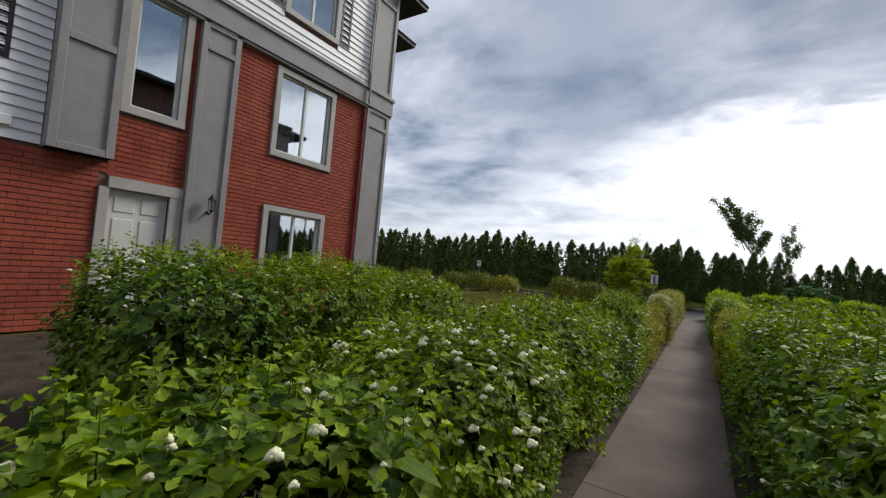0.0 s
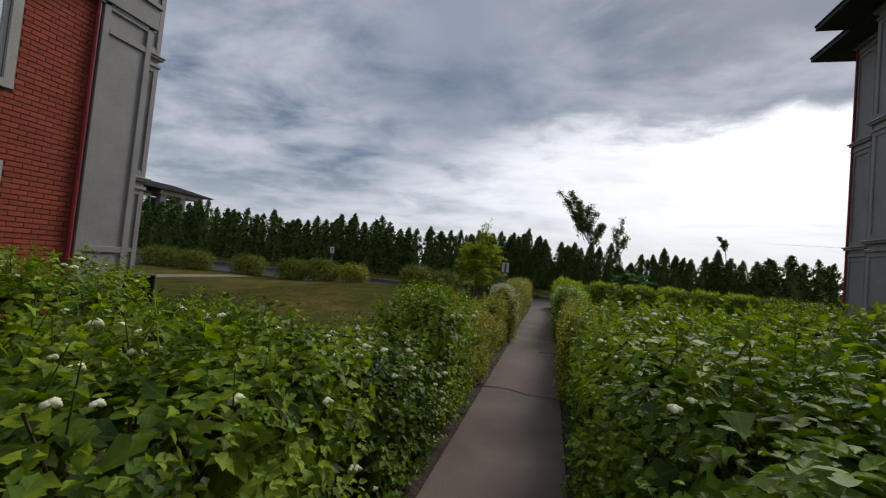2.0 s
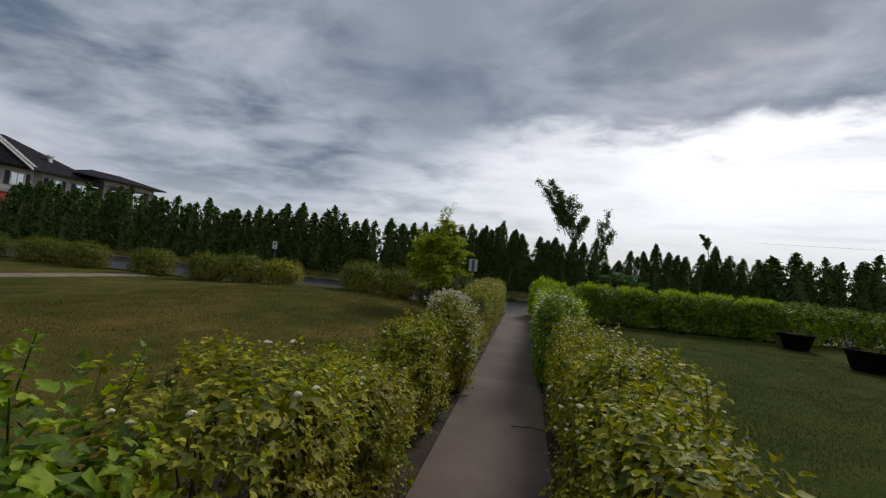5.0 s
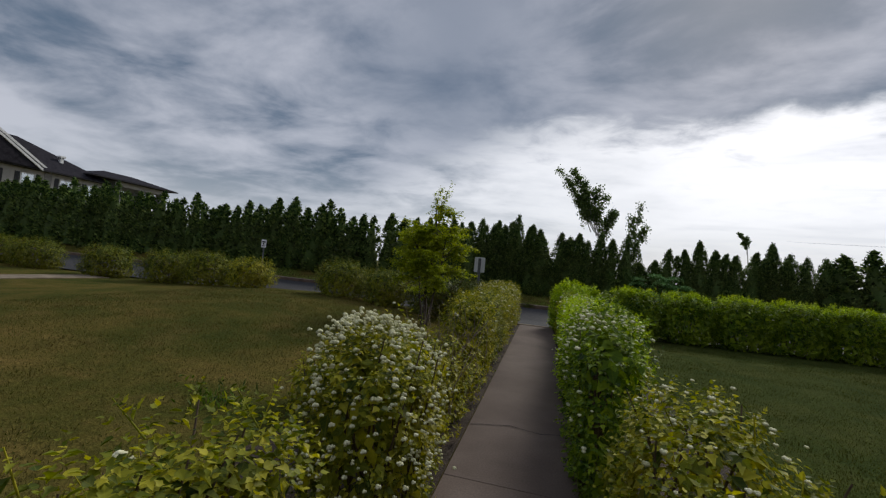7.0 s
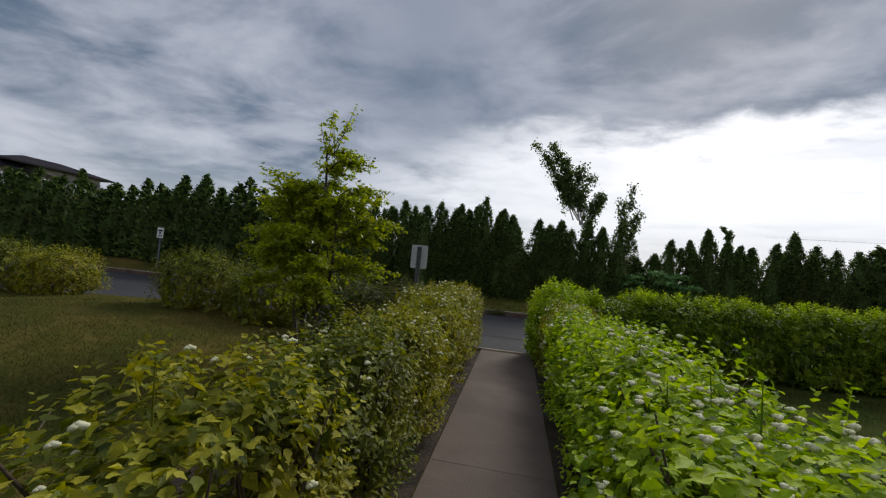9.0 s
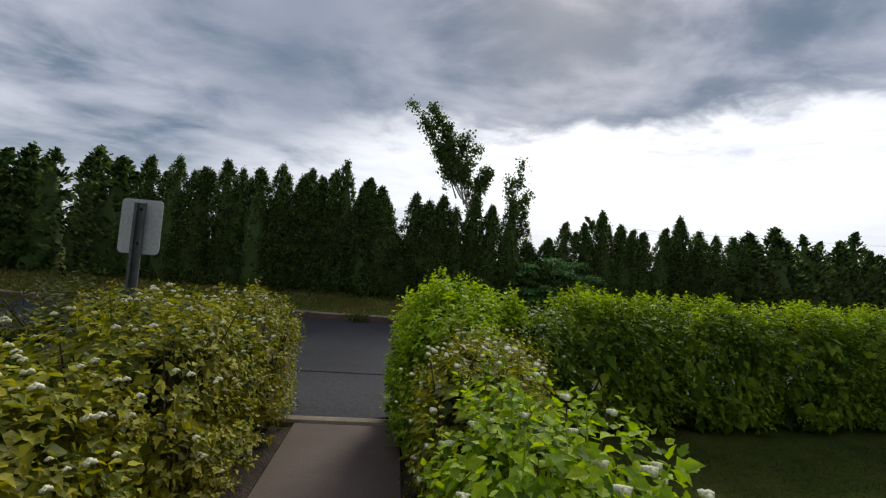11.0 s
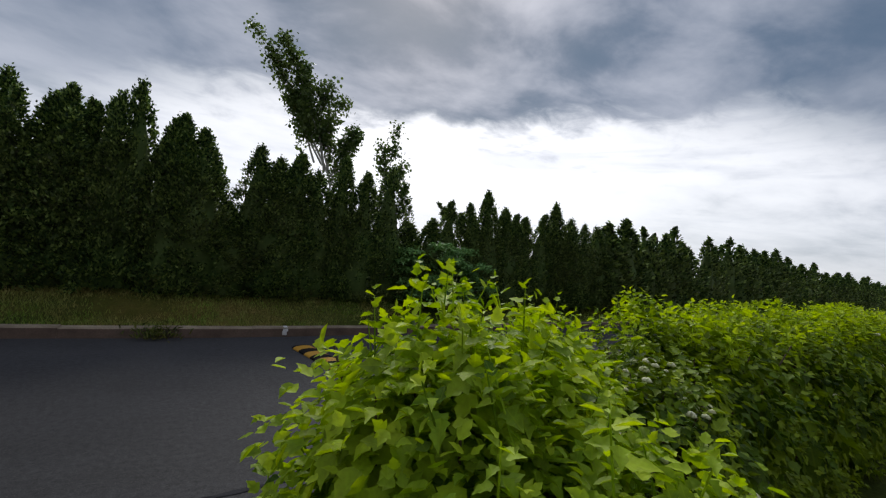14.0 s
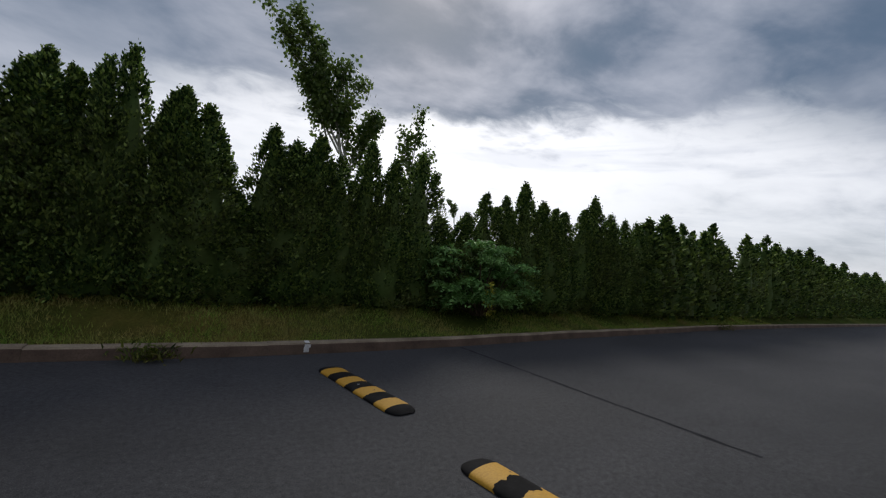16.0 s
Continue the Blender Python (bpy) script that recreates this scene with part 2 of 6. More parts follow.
VINYL = surface("vinyl_sash", [(0.3, (0.58, 0.58, 0.56)), (0.7, (0.68, 0.68, 0.66))], 2, 60, 0.4, 0.05, 0.001)
SHUTTER = surface("black_shutter", [(0.3, (0.012, 0.012, 0.015)), (0.7, (0.025, 0.025, 0.03))], 3, 60, 0.5, 0.1, 0.002)
SHINGLE = surface("roof_shingle", [(0.3, (0.014, 0.013, 0.017)), (0.7, (0.036, 0.034, 0.040))], 3, 40, 0.95, 0.6, 0.01, spec=0.05)
REDPIPE = surface("red_pipe", [(0.3, (0.22, 0.02, 0.025)), (0.7, (0.30, 0.035, 0.04))], 2, 60, 0.4, 0.1, 0.002)
DARKFASCIA = surface("dark_fascia", [(0.3, (0.020, 0.019, 0.020)), (0.7, (0.038, 0.036, 0.038))], 2, 50, 0.7, 0.1, 0.002)
RUBBER = surface("black_rubber", [(0.3, (0.006, 0.006, 0.006)), (0.7, (0.018, 0.017, 0.017))], 6, 80, 0.92, 0.4, 0.003, spec=0.08)
BLACKMETAL = surface("black_metal", [(0.3, (0.01, 0.01, 0.01)), (0.7, (0.03, 0.03, 0.03))], 6, 60, 0.4, 0.1, 0.002, metal=0.6)
SIGNBACK = surface("bare_aluminium", [(0.3, (0.48, 0.50, 0.52)), (0.7, (0.60, 0.62, 0.64))], 3, 50, 0.5, 0.08, 0.001, metal=0.2)
SIGNWHITE = surface("sign_white", [(0.3, (0.66, 0.66, 0.64)), (0.7, (0.76, 0.76, 0.74))], 3, 60, 0.5, 0.05, 0.001)
STEEL = surface("galvanised_post", [(0.3, (0.11, 0.12, 0.13)), (0.7, (0.22, 0.23, 0.24))], 4, 60, 0.5, 0.2, 0.002, metal=0.5)
CURTAIN = surface("pale_curtain", [(0.3, (0.38, 0.36, 0.34)), (0.7, (0.5, 0.48, 0.46))], 2, 30, 0.9, 0.3, 0.01, stretch=(1, 8, 0.3))
# near-black base colour carries the dimness of rooms and the porch recess
SHADEWALL = surface("shade_dark_wall", [(0.3, (0.06, 0.055, 0.05)), (0.7, (0.09, 0.085, 0.08))], 1, 20, 0.9, 0.1, 0.002)
WHITEMARK = surface("chalk_paint", [(0.3, (0.45, 0.45, 0.45)), (0.7, (0.72, 0.72, 0.72))], 20, 120, 0.9, 0.3, 0.002)
DRYWEED = surface("yellow_weed", [(0.3, (0.26, 0.26, 0.03)), (0.7, (0.42, 0.40, 0.05))], 8, 60, 0.8, 0.3, 0.004)


def asphalt():
    m, N, L, p = material("asphalt", 0.86, 0, 0.22)
    wide = mnoise(N, L, 0.35, 5, 0.6, stretch=(0.5, 1, 1))
    grit = mnoise(N, L, 110, 3, 0.7)
    v = N.new("ShaderNodeTexVoronoi")
    v.inputs["Scale"].default_value = 85
    c0 = N.new("ShaderNodeTexCoord")
    L.new(c0.outputs["Object"], v.inputs["Vector"])
    c = ramp(N, L, wide, [(0.3, (0.027, 0.027, 0.029)), (0.55, (0.038, 0.038, 0.041)), (0.75, (0.053, 0.052, 0.054))])
    c = mixcol(N, L, 0.8, c, ramp(N, L, grit, [(0.3, (0.15, 0.15, 0.15)), (0.72, (0.85, 0.85, 0.85))]), "OVERLAY")
    mid = mnoise(N, L, 22, 4, 0.7)
    c = mixcol(N, L, 0.65, c, ramp(N, L, mid, [(0.3, (0.2, 0.2, 0.2)), (0.7, (0.8, 0.8, 0.8))]), "OVERLAY")
    stain = mnoise(N, L, 0.9, 5, 0.65, dist=0.8)
    c = mixcol(N, L, ramp(N, L, stain, [(0.55, (0, 0, 0)), (0.75, (0.45, 0.45, 0.45))]), c, (0.016, 0.016, 0.017))
    c = mixcol(N, L, ramp(N, L, v.outputs["Distance"], [(0.05, (0.6, 0.6, 0.6)), (0.22, (0, 0, 0))]), c, (0.15, 0.145, 0.14))
    L.new(c, p.inputs["Base Color"])
    bump(N, L, p, grit, 0.6, 0.006)
    return m


def lawn():
    m, N, L, p = material("lawn", 0.98, 0, 0.03)
    wide = mnoise(N, L, 0.28, 5, 0.6, dist=0.5)
    mid = mnoise(N, L, 1.7, 5, 0.65)
    tuft = mnoise(N, L, 28, 4, 0.7)
    a = ramp(N, L, wide, [(0.32, (0.028, 0.046, 0.009)), (0.48, (0.067, 0.067, 0.014)), (0.62, (0.154, 0.110, 0.031))])
    b = ramp(N, L, mid, [(0.30, (0.028, 0.044, 0.008)), (0.5, (0.074, 0.070, 0.015)), (0.70, (0.154, 0.105, 0.035))])
    c = mixcol(N, L, 0.5, a, b)
    place = N.new("ShaderNodeTexCoord")
    xyz = N.new("ShaderNodeSeparateXYZ")
    L.new(place.outputs["Object"], xyz.inputs[0])
    watered = N.new("ShaderNodeMapRange")
    L.new(xyz.outputs[0], watered.inputs[0])
    watered.inputs[1].default_value, watered.inputs[2].default_value, watered.inputs[4].default_value = 0.0, 2.0, 0.75
    green = ramp(N, L, mid, [(0.3, (0.023, 0.044, 0.008)), (0.7, (0.051, 0.072, 0.015))])
    c = mixcol(N, L, watered.outputs[0], c, green)
    c = mixcol(N, L, 0.55, c, ramp(N, L, tuft, [(0.28, (0.12, 0.12, 0.12)), (0.72, (0.88, 0.88, 0.88))]), "OVERLAY")
    L.new(c, p.inputs["Base Color"])
    bump(N, L, p, tuft, 1.0, 0.03)
    return m


def pane_glass():
    m, N, L, p = material("window_glass", 0.02, 0, 0.5)
    g = N.new("ShaderNodeBsdfGlossy")
    g.inputs["Roughness"].default_value, g.inputs["Color"].default_value = 0.02, (0.9, 0.95, 1.0, 1)
    wob = mnoise(N, L, 1.2, 2)
    b = N.new("ShaderNodeBump")
    b.inputs["Strength"].default_value, b.inputs["Distance"].default_value = 0.06, 0.02
    L.new(wob, b.inputs["Height"])
    L.new(b.outputs[0], g.inputs["Normal"])
    t = N.new("ShaderNodeBsdfTransparent")
    t.inputs["Color"].default_value = (0.75, 0.8, 0.8, 1)
    s = N.new("ShaderNodeMixShader")
    s.inputs[0].default_value = 0.42
    L.new(t.outputs[0], s.inputs[1])
    L.new(g.outputs[0], s.inputs[2])
    L.new(s.outputs[0], N["Material Output"].inputs[0])
    return m


def worn_yellow():
    m, N, L, p = material("worn_yellow_paint", 0.7, 0, 0.3)
    n = mnoise(N, L, 9, 6, 0.7)
    f = mnoise(N, L, 70, 3)
    c = ramp(N, L, f, [(0.3, (0.36, 0.19, 0.018)), (0.7, (0.46, 0.25, 0.025))])
    c = mixcol(N, L, ramp(N, L, n, [(0.66, (0, 0, 0)), (0.70, (1, 1, 1))]), c, (0.03, 0.03, 0.03))
    L.new(c, p.inputs["Base Color"])
    bump(N, L, p, f, 0.4, 0.003)
    return m


ASPHALT, LAWN, GLASS, YELLOWPAINT = asphalt(), lawn(), pane_glass(), worn_yellow()


# ---- mesh helpers ----
def mesh_of(name, verts, faces, mat, smooth=None, blade=None):
    """A mesh from arrays: verts n x 3, faces m x 3 or m x 4."""
    verts, faces = np.asarray(verts, np.float32), np.asarray(faces, np.int32)
    me = bpy.data.meshes.new(name)
    k = faces.shape[1]
    me.vertices.add(len(verts))
    me.vertices.foreach_set("co", verts.ravel())
    me.loops.add(faces.size)
    me.loops.foreach_set("vertex_index", faces.ravel())
    me.polygons.add(len(faces))
    me.polygons.foreach_set("loop_start", np.arange(0, faces.size, k, dtype=np.int32))
    me.polygons.foreach_set("loop_total", np.full(len(faces), k, np.int32))
    if smooth is not None:
        me.polygons.foreach_set("use_smooth", np.full(len(faces), smooth, bool))
    me.update(calc_edges=True)
    me.validate()
    if blade is not None:
        # where on its leaf each corner lies, for the veins
        at = me.attributes.new("blade", "FLOAT_VECTOR", "POINT")
        one = np.c_[blade[:, :2], np.ones(len(blade))]
        at.data.foreach_set("vector", np.tile(one, (len(verts) // len(blade), 1)).astype(np.float32).ravel())
        me.polygons.foreach_set("use_smooth", np.ones(len(faces), bool))
    me.materials.append(mat)
    return me


def under(name, me, parent, label=""):
    ob = new(name, me)
    ob.parent = parent
    return tagged(ob, label)


def part(name, bm, mat, parent, label="", smooth=False):
    me = bpy.data.meshes.new(name)
    for f in bm.faces:
        f.smooth = smooth
    bm.to_mesh(me)
    bm.free()
    me.materials.append(mat)
    return under(name, me, parent, label)


def boxes(*spans, bevel=0.0):
    """A bmesh of boxes, each x0, x1, y0, y1, z0, z1."""
    bm = bmesh.new()
    for x0, x1, y0, y1, z0, z1 in spans:
        m = Matrix.Translation(((x0 + x1) / 2, (y0 + y1) / 2, (z0 + z1) / 2)) @ Matrix.Diagonal((abs(x1 - x0), abs(y1 - y0), abs(z1 - z0), 1))
        bmesh.ops.create_cube(bm, size=1, matrix=m)
    if bevel:
        bmesh.ops.bevel(bm, geom=bm.edges[:], offset=bevel, segments=1, affect="EDGES")
    return bm


def root(name, x, y, z, label, category, group="", kind=""):
    ob = new(name)
    ob.empty_display_size = 0.2
    ob.location = (x, y, z)
    return tagged(ob, label, category, group, kind)


def tubes(paths, sides=5):
    """Tapered tubes: each path is a list of (x, y, z, radius)."""
    V, F, n0 = [], [], 0
    ang = np.arange(sides) * 2 * math.pi / sides
    for path in paths:
        P = np.array(path, float)
        for i in range(len(P)):
            d = P[min(i + 1, len(P) - 1), :3] - P[max(i - 1, 0), :3]
            d = d / (np.linalg.norm(d) + 1e-9)
            a = np.cross(d, (0.3, 1, 0.1) if abs(d[1]) < 0.9 else (1, 0, 0.2))
            a /= np.linalg.norm(a)
            b = np.cross(d, a)
            V.append(P[i, :3] + P[i, 3] * (np.cos(ang)[:, None] * a + np.sin(ang)[:, None] * b))
        for i in range(len(P) - 1):
            for k in range(sides):
                F.append((n0 + i * sides + k, n0 + i * sides + (k + 1) % sides, n0 + (i + 1) * sides + (k + 1) % sides, n0 + (i + 1) * sides + k))
        n0 += len(P) * sides
    return np.concatenate(V), np.array(F)


# leaf outlines: along, across, lift; a fan round the first point
LOBED = np.array([(0.40, 0, -0.10), (0, 0, 0), (0.12, -0.27, 0.07), (0.44, -0.40, 0.05), (0.54, -0.23, 0.03), (1.0, 0, -0.22), (0.54, 0.23, 0.03), (0.44, 0.40, 0.05), (0.12, 0.27, 0.07)])
NINEBARK = np.array([(0.42, 0, -0.09), (0, 0, 0), (0.09, -0.20, 0.06), (0.24, -0.32, 0.07), (0.42, -0.44, 0.03), (0.50, -0.24, 0.04), (0.66, -0.27, 0.01), (0.80, -0.13, -0.05), (1.0, 0, -0.20), (0.80, 0.13, -0.05), (0.66, 0.27, 0.01), (0.50, 0.24, 0.04), (0.42, 0.44, 0.03), (0.24, 0.32, 0.07), (0.09, 0.20, 0.06)])
SERRATE = np.array([(0.40, 0, -0.09), (0, 0, 0), (0.07, -0.15, 0.03), (0.24, -0.40, 0.09), (0.36, -0.27, 0.06), (0.47, -0.22, 0.03), (0.60, -0.28, 0.04), (0.76, -0.15, -0.03), (1.0, 0, -0.22), (0.76, 0.15, -0.03), (0.60, 0.28, 0.04), (0.47, 0.22, 0.03), (0.36, 0.27, 0.06), (0.24, 0.40, 0.09), (0.07, 0.15, 0.03)])
OVAL = np.array([(0.45, 0, -0.05), (0, 0, 0), (0.35, -0.27, 0.05), (1.0, 0, -0.12), (0.35, 0.27, 0.05)])
ROUND = np.array([(0.45, 0, -0.04), (0, 0, 0), (0.15, -0.36, 0.04), (0.6, -0.36, 0.03), (1.0, 0, -0.1), (0.6, 0.36, 0.03), (0.15, 0.36, 0.04)])
SPRAY = np.array([(0.45, 0.05, 0.03), (0, 0, 0), (0.5, -0.26, 0), (1.0, 0.0, -0.02), (0.4, 0.26, -0.02)])


def leaves(rng, pos, out, size, shape, spread=0.55, lift=0.35, droop=0.2):
    """Leaves at pos that face along out, turned at random. Returns verts and triangles."""
    n = len(pos)
    nrm = out + rng.normal(0, spread, (n, 3)) + np.array((0, 0, lift))
    nrm /= np.linalg.norm(nrm, axis=1)[:, None] + 1e-9
    d = rng.normal(0, 0.75, (n, 3)) + 0.7 * out - np.array((0, 0, 2.2 * droop))
    d -= (d * nrm).sum(1)[:, None] * nrm
    d /= np.linalg.norm(d, axis=1)[:, None] + 1e-9
    s = np.cross(nrm, d)
    sz = np.broadcast_to(size, (n,)) * rng.uniform(0.5, 1.35, n)
    k = len(shape)
    curl = rng.uniform(0.3, 2.0, n)
    V = pos[:, None, :] + sz[:, None, None] * (shape[None, :, 0:1] * d[:, None, :] + shape[None, :, 1:2] * s[:, None, :] + (shape[None, :, 2:3] * curl[:, None, None]) * nrm[:, None, :])
    ring = np.arange(1, k)
    tri = np.stack([np.zeros(k - 1, int), ring, np.roll(ring, -1)], 1)
    F = (np.arange(n) * k)[:, None, None] + tri[None]
    return V.reshape(-1, 3), F.reshape(-1, 3)


def sprigs(rng, C, axes, per, size, shape):
    """Leafy twig ends: leaves set in a spiral round each axis, smaller towards the tip."""
    n = len(C)
    f = (np.arange(per) + 0.5) / per
    ln = size * rng.uniform(2.0, 3.6, n)
    turn0 = rng.uniform(0, 2 * math.pi, n)
    a = np.cross(axes, rng.normal(0, 1, (n, 3)))
    a /= np.linalg.norm(a, axis=1)[:, None] + 1e-9
    b = np.cross(axes, a)
    ang = turn0[:, None] + np.arange(per)[None] * 2.4 + rng.normal(0, 0.35, (n, per))
    radial = np.cos(ang)[..., None] * a[:, None] + np.sin(ang)[..., None] * b[:, None]
    P = C[:, None] + axes[:, None] * (ln[:, None] * (f[None] - 0.65))[..., None] + radial * size * 0.12 + rng.normal(0, size * 0.10, (n, per, 3))
    d = radial * (1.25 - 0.75 * f)[None, :, None] + axes[:, None] * (0.15 + 0.75 * f)[None, :, None] - np.array((0, 0, 0.30)) + rng.normal(0, 0.18, (n, per, 3))
    d /= np.linalg.norm(d, axis=2)[..., None] + 1e-9
    nrm = axes[:, None] * 0.8 + np.array((0, 0, 0.75)) + rng.normal(0, 0.28, (n, per, 3))
    nrm = nrm - (nrm * d).sum(2)[..., None] * d
    nrm /= np.linalg.norm(nrm, axis=2)[..., None] + 1e-9
    s = np.cross(nrm, d)
    sz = size * (1.22 - 0.72 * f)[None] * rng.uniform(0.7, 1.25, (n, per))
    m = n * per
    d, s, nrm, P, sz = d.reshape(m, 3), s.reshape(m, 3), nrm.reshape(m, 3), P.reshape(m, 3), sz.reshape(m)
    P[:, 2] = np.maximum(P[:, 2], 0.03)
    curl = rng.uniform(0.3, 1.9, m)
    k = len(shape)
    V = P[:, None] + sz[:, None, None] * (shape[None, :, 0:1] * d[:, None] + shape[None, :, 1:2] * s[:, None] + (shape[None, :, 2:3] * curl[:, None, None]) * nrm[:, None])
    ring = np.arange(1, k)
    tri = np.stack([np.zeros(k - 1, int), ring, np.roll(ring, -1)], 1)
    F = (np.arange(m) * k)[:, None, None] + tri[None]
    return V.reshape(-1, 3), F.reshape(-1, 3)


def shell(rng, n, hx, hy, h, power=3.5, depth=0.22, low=0.06):
    """Points in the outer layer of a lumpy rounded block that stands on z = 0, and their outward ways."""
    d = rng.normal(0, 1, (n * 2, 3))
    d /= np.linalg.norm(d, axis=1)[:, None]
    r = 1 / (np.abs(d) ** power).sum(1) ** (1 / power)
    q = d * r[:, None]
    # the sides go straight down to the ground
    foot = np.where(q[:, 2] < 0, np.clip(1 - np.abs(q[:, 2]) ** power, 0.40, 1) ** (-1 / power), 1)
    q[:, :2] *= np.clip(foot, 1, 1.3)[:, None]
    ph = rng.uniform(0, 6.3, 6)
    lump = 1 + 0.06 * np.sin(q[:, 0] * hx * 7 + ph[0]) * np.sin(q[:, 1] * hy * 6 + ph[1]) + 0.05 * np.sin(q[:, 2] * 5 * h + ph[2] + q[:, 1] * hy * 5) + 0.04 * np.sin(q[:, 0] * hx * 15 + ph[3]) * np.sin(q[:, 1] * hy * 16 + ph[4])
    sc = lump * (1 - depth * rng.random(n * 2) ** 1.7)
    P = q * sc[:, None] * np.array((hx, hy, h / 2)) + np.array((0, 0, h / 2))
    o = np.sign(q) * np.abs(q) ** (power - 1) / np.array((hx, hy, h / 2))
    o /= np.linalg.norm(o, axis=1)[:, None] + 1e-9
    ok = np.where(P[:, 2] > low)[0][:n]
    return P[ok], o[ok]


def flower_dome(rng):
    """One rounded flower head, 1 across, bumpy with petals."""
    bm = bmesh.new()
    for ox, oy, oz in ((0.0, 0.0, 0.06), (0.22, 0.12, -0.04), (-0.16, 0.20, -0.02), (-0.04, -0.24, -0.05)):
        bmesh.ops.create_icosphere(bm, subdivisions=1, radius=0.33, matrix=Matrix.Translation((ox, oy, oz)))
    V = np.array([v.co[:] for v in bm.verts])
    F = np.array([[v.index for v in f.verts] for f in bm.faces])
    bm.free()
    V *= (1 + rng.uniform(-0.20, 0.16, len(V)))[:, None]
    V[:, 2] *= 0.85
    return V, F


def shrub(seed, x, y, hx, hy, h, mat, n, size, label, group="", shape=LOBED, flowers=0, shoots=40, fsize=0.036, shootmat=None, z0=0.0, turn=0.0, power=3.5, name="shrub"):
    """A leafy shrub: foliage, upright shoots, stems, flower heads."""
    rng = np.random.default_rng(seed)
    ob = root(name, x, y, z0, label, "shrub", group)
    ob.rotation_euler[2] = radians(turn)
    # leaves sit in spirals on the twig ends, which reach outwards and up
    per = 8
    C, co = shell(rng, max(30, n // per), hx, hy, h, power, 0.34)
    axes = co * 0.75 + np.array((0, 0, 0.62)) + rng.normal(0, 0.32, C.shape)
    axes /= np.linalg.norm(axes, axis=1)[:, None] + 1e-9
    V, F = sprigs(rng, C, axes, per, size, shape)
    tagged(under("foliage", mesh_of("foliage", V, F, mat, blade=shape), ob), kind="stuff")
    # older leaves inside
    k = int(n * 0.15)
    P, o = shell(rng, k, hx * 0.72, hy * 0.86, h * 0.86, power, 0.12, 0.02)
    V, F = leaves(rng, P, o, size * 2.1, OVAL * np.array((1, 1.25, 1)), 0.3, 0.2, 0.4)
    tagged(under("inner_foliage", mesh_of("inner_foliage", V, F, mat, blade=OVAL), ob), kind="stuff")
    if shoots:
        P, o = shell(rng, shoots * 6, hx * 0.9, hy * 0.95, h, power, 0.02)
        P = P[o[:, 2] > 0.6][:shoots]
        if len(P):
            ln = rng.uniform(0.04, 0.12, len(P))
            tips = P + np.stack([rng.normal(0, 0.035, len(P)), rng.normal(0, 0.035, len(P)), ln], 1)
            stems = [[(*(p - (0, 0, 0.06)), 0.003), (*t, 0.0015)] for p, t in zip(P, tips)]
            ax = tips - P
            ax /= np.linalg.norm(ax, axis=1)[:, None]
            kind = shape if shape is OVAL else SERRATE
            V, F = sprigs(rng, tips - ax * 0.03, ax, 9, size * 0.85, kind)
            tagged(under("new_growth", mesh_of("new_growth", V, F, shootmat or mat, blade=kind), ob), kind="stuff")
            V, F = tubes(stems, 4)
            tagged(under("shootwork", mesh_of("shootwork", V, F, shootmat or mat), ob), kind="stuff")
    stems = []
    for i in range(14):
        a, b = rng.uniform(-0.5, 0.5, 2), rng.uniform(-0.85, 0.85, 2)
        top = h * rng.uniform(0.7, 0.95)
        stems.append([(a[0] * hx, a[1] * hy, 0, 0.011), ((a[0] + b[0]) / 2 * hx, (a[1] + b[1]) / 2 * hy, top * 0.5, 0.008), (b[0] * hx, b[1] * hy, top, 0.003)])
    V, F = tubes(stems, 5)
    tagged(under("branchwork", mesh_of("branchwork", V, F, TWIG), ob), kind="stuff")
    if flowers:
        P, o = shell(rng, flowers * 3, hx * 0.91, hy * 0.93, h * 0.95, power, 0.06, low=h * 0.35)
        w = np.where(o[:, 2] + rng.uniform(-0.6, 0.6, len(o)) > 0.15)[0][:flowers]
        DV, DF = flower_dome(rng)
        sz = fsize * rng.uniform(0.55, 1.35, len(w))
        c = P[w] + o[w] * 0.03 + np.array((0, 0, 0.012))
        mate = rng.random(len(w)) < 0.55
        c[1:][mate[1:]] = (c[:-1] + rng.normal(0, 0.045, (len(w) - 1, 3)) * (1, 1, 0.4))[mate[1:]]
        V = (DV[None] * sz[:, None, None] + c[:, None]).reshape(-1, 3)
        F = ((np.arange(len(w)) * len(DV))[:, None, None] + DF[None]).reshape(-1, 3)
        tagged(under("blossom", mesh_of("blossom", V, F, PETAL), ob, "small white rounded flower heads"), kind="stuff")
    return ob


# ---- ground, road, walks ----
KX = [-200, 0, 1.8, 4.1, 7, 10, 16, 24, 41, 80, 300]
KY = [27.75, 27.75, 27.9, 28.2, 28.75, 29.2, 30.15, 31.0, 32.4, 35.5, 52]


def kerb_y(x):
    return np.interp(x, KX, KY)


def near_y(x):
    """The road's near edge."""
    return np.interp(x, [-200, -20, -3, -0.7, 0.7, 1.2, 60, 300], [20.8, 20.8, 21.5, 21.55, 21.55, 22.0, 28.6, 45])


def smooth01(v, lo, hi):
    t = np.clip((v - lo) / (hi - lo), 0, 1)
    return t * t * (3 - 2 * t)


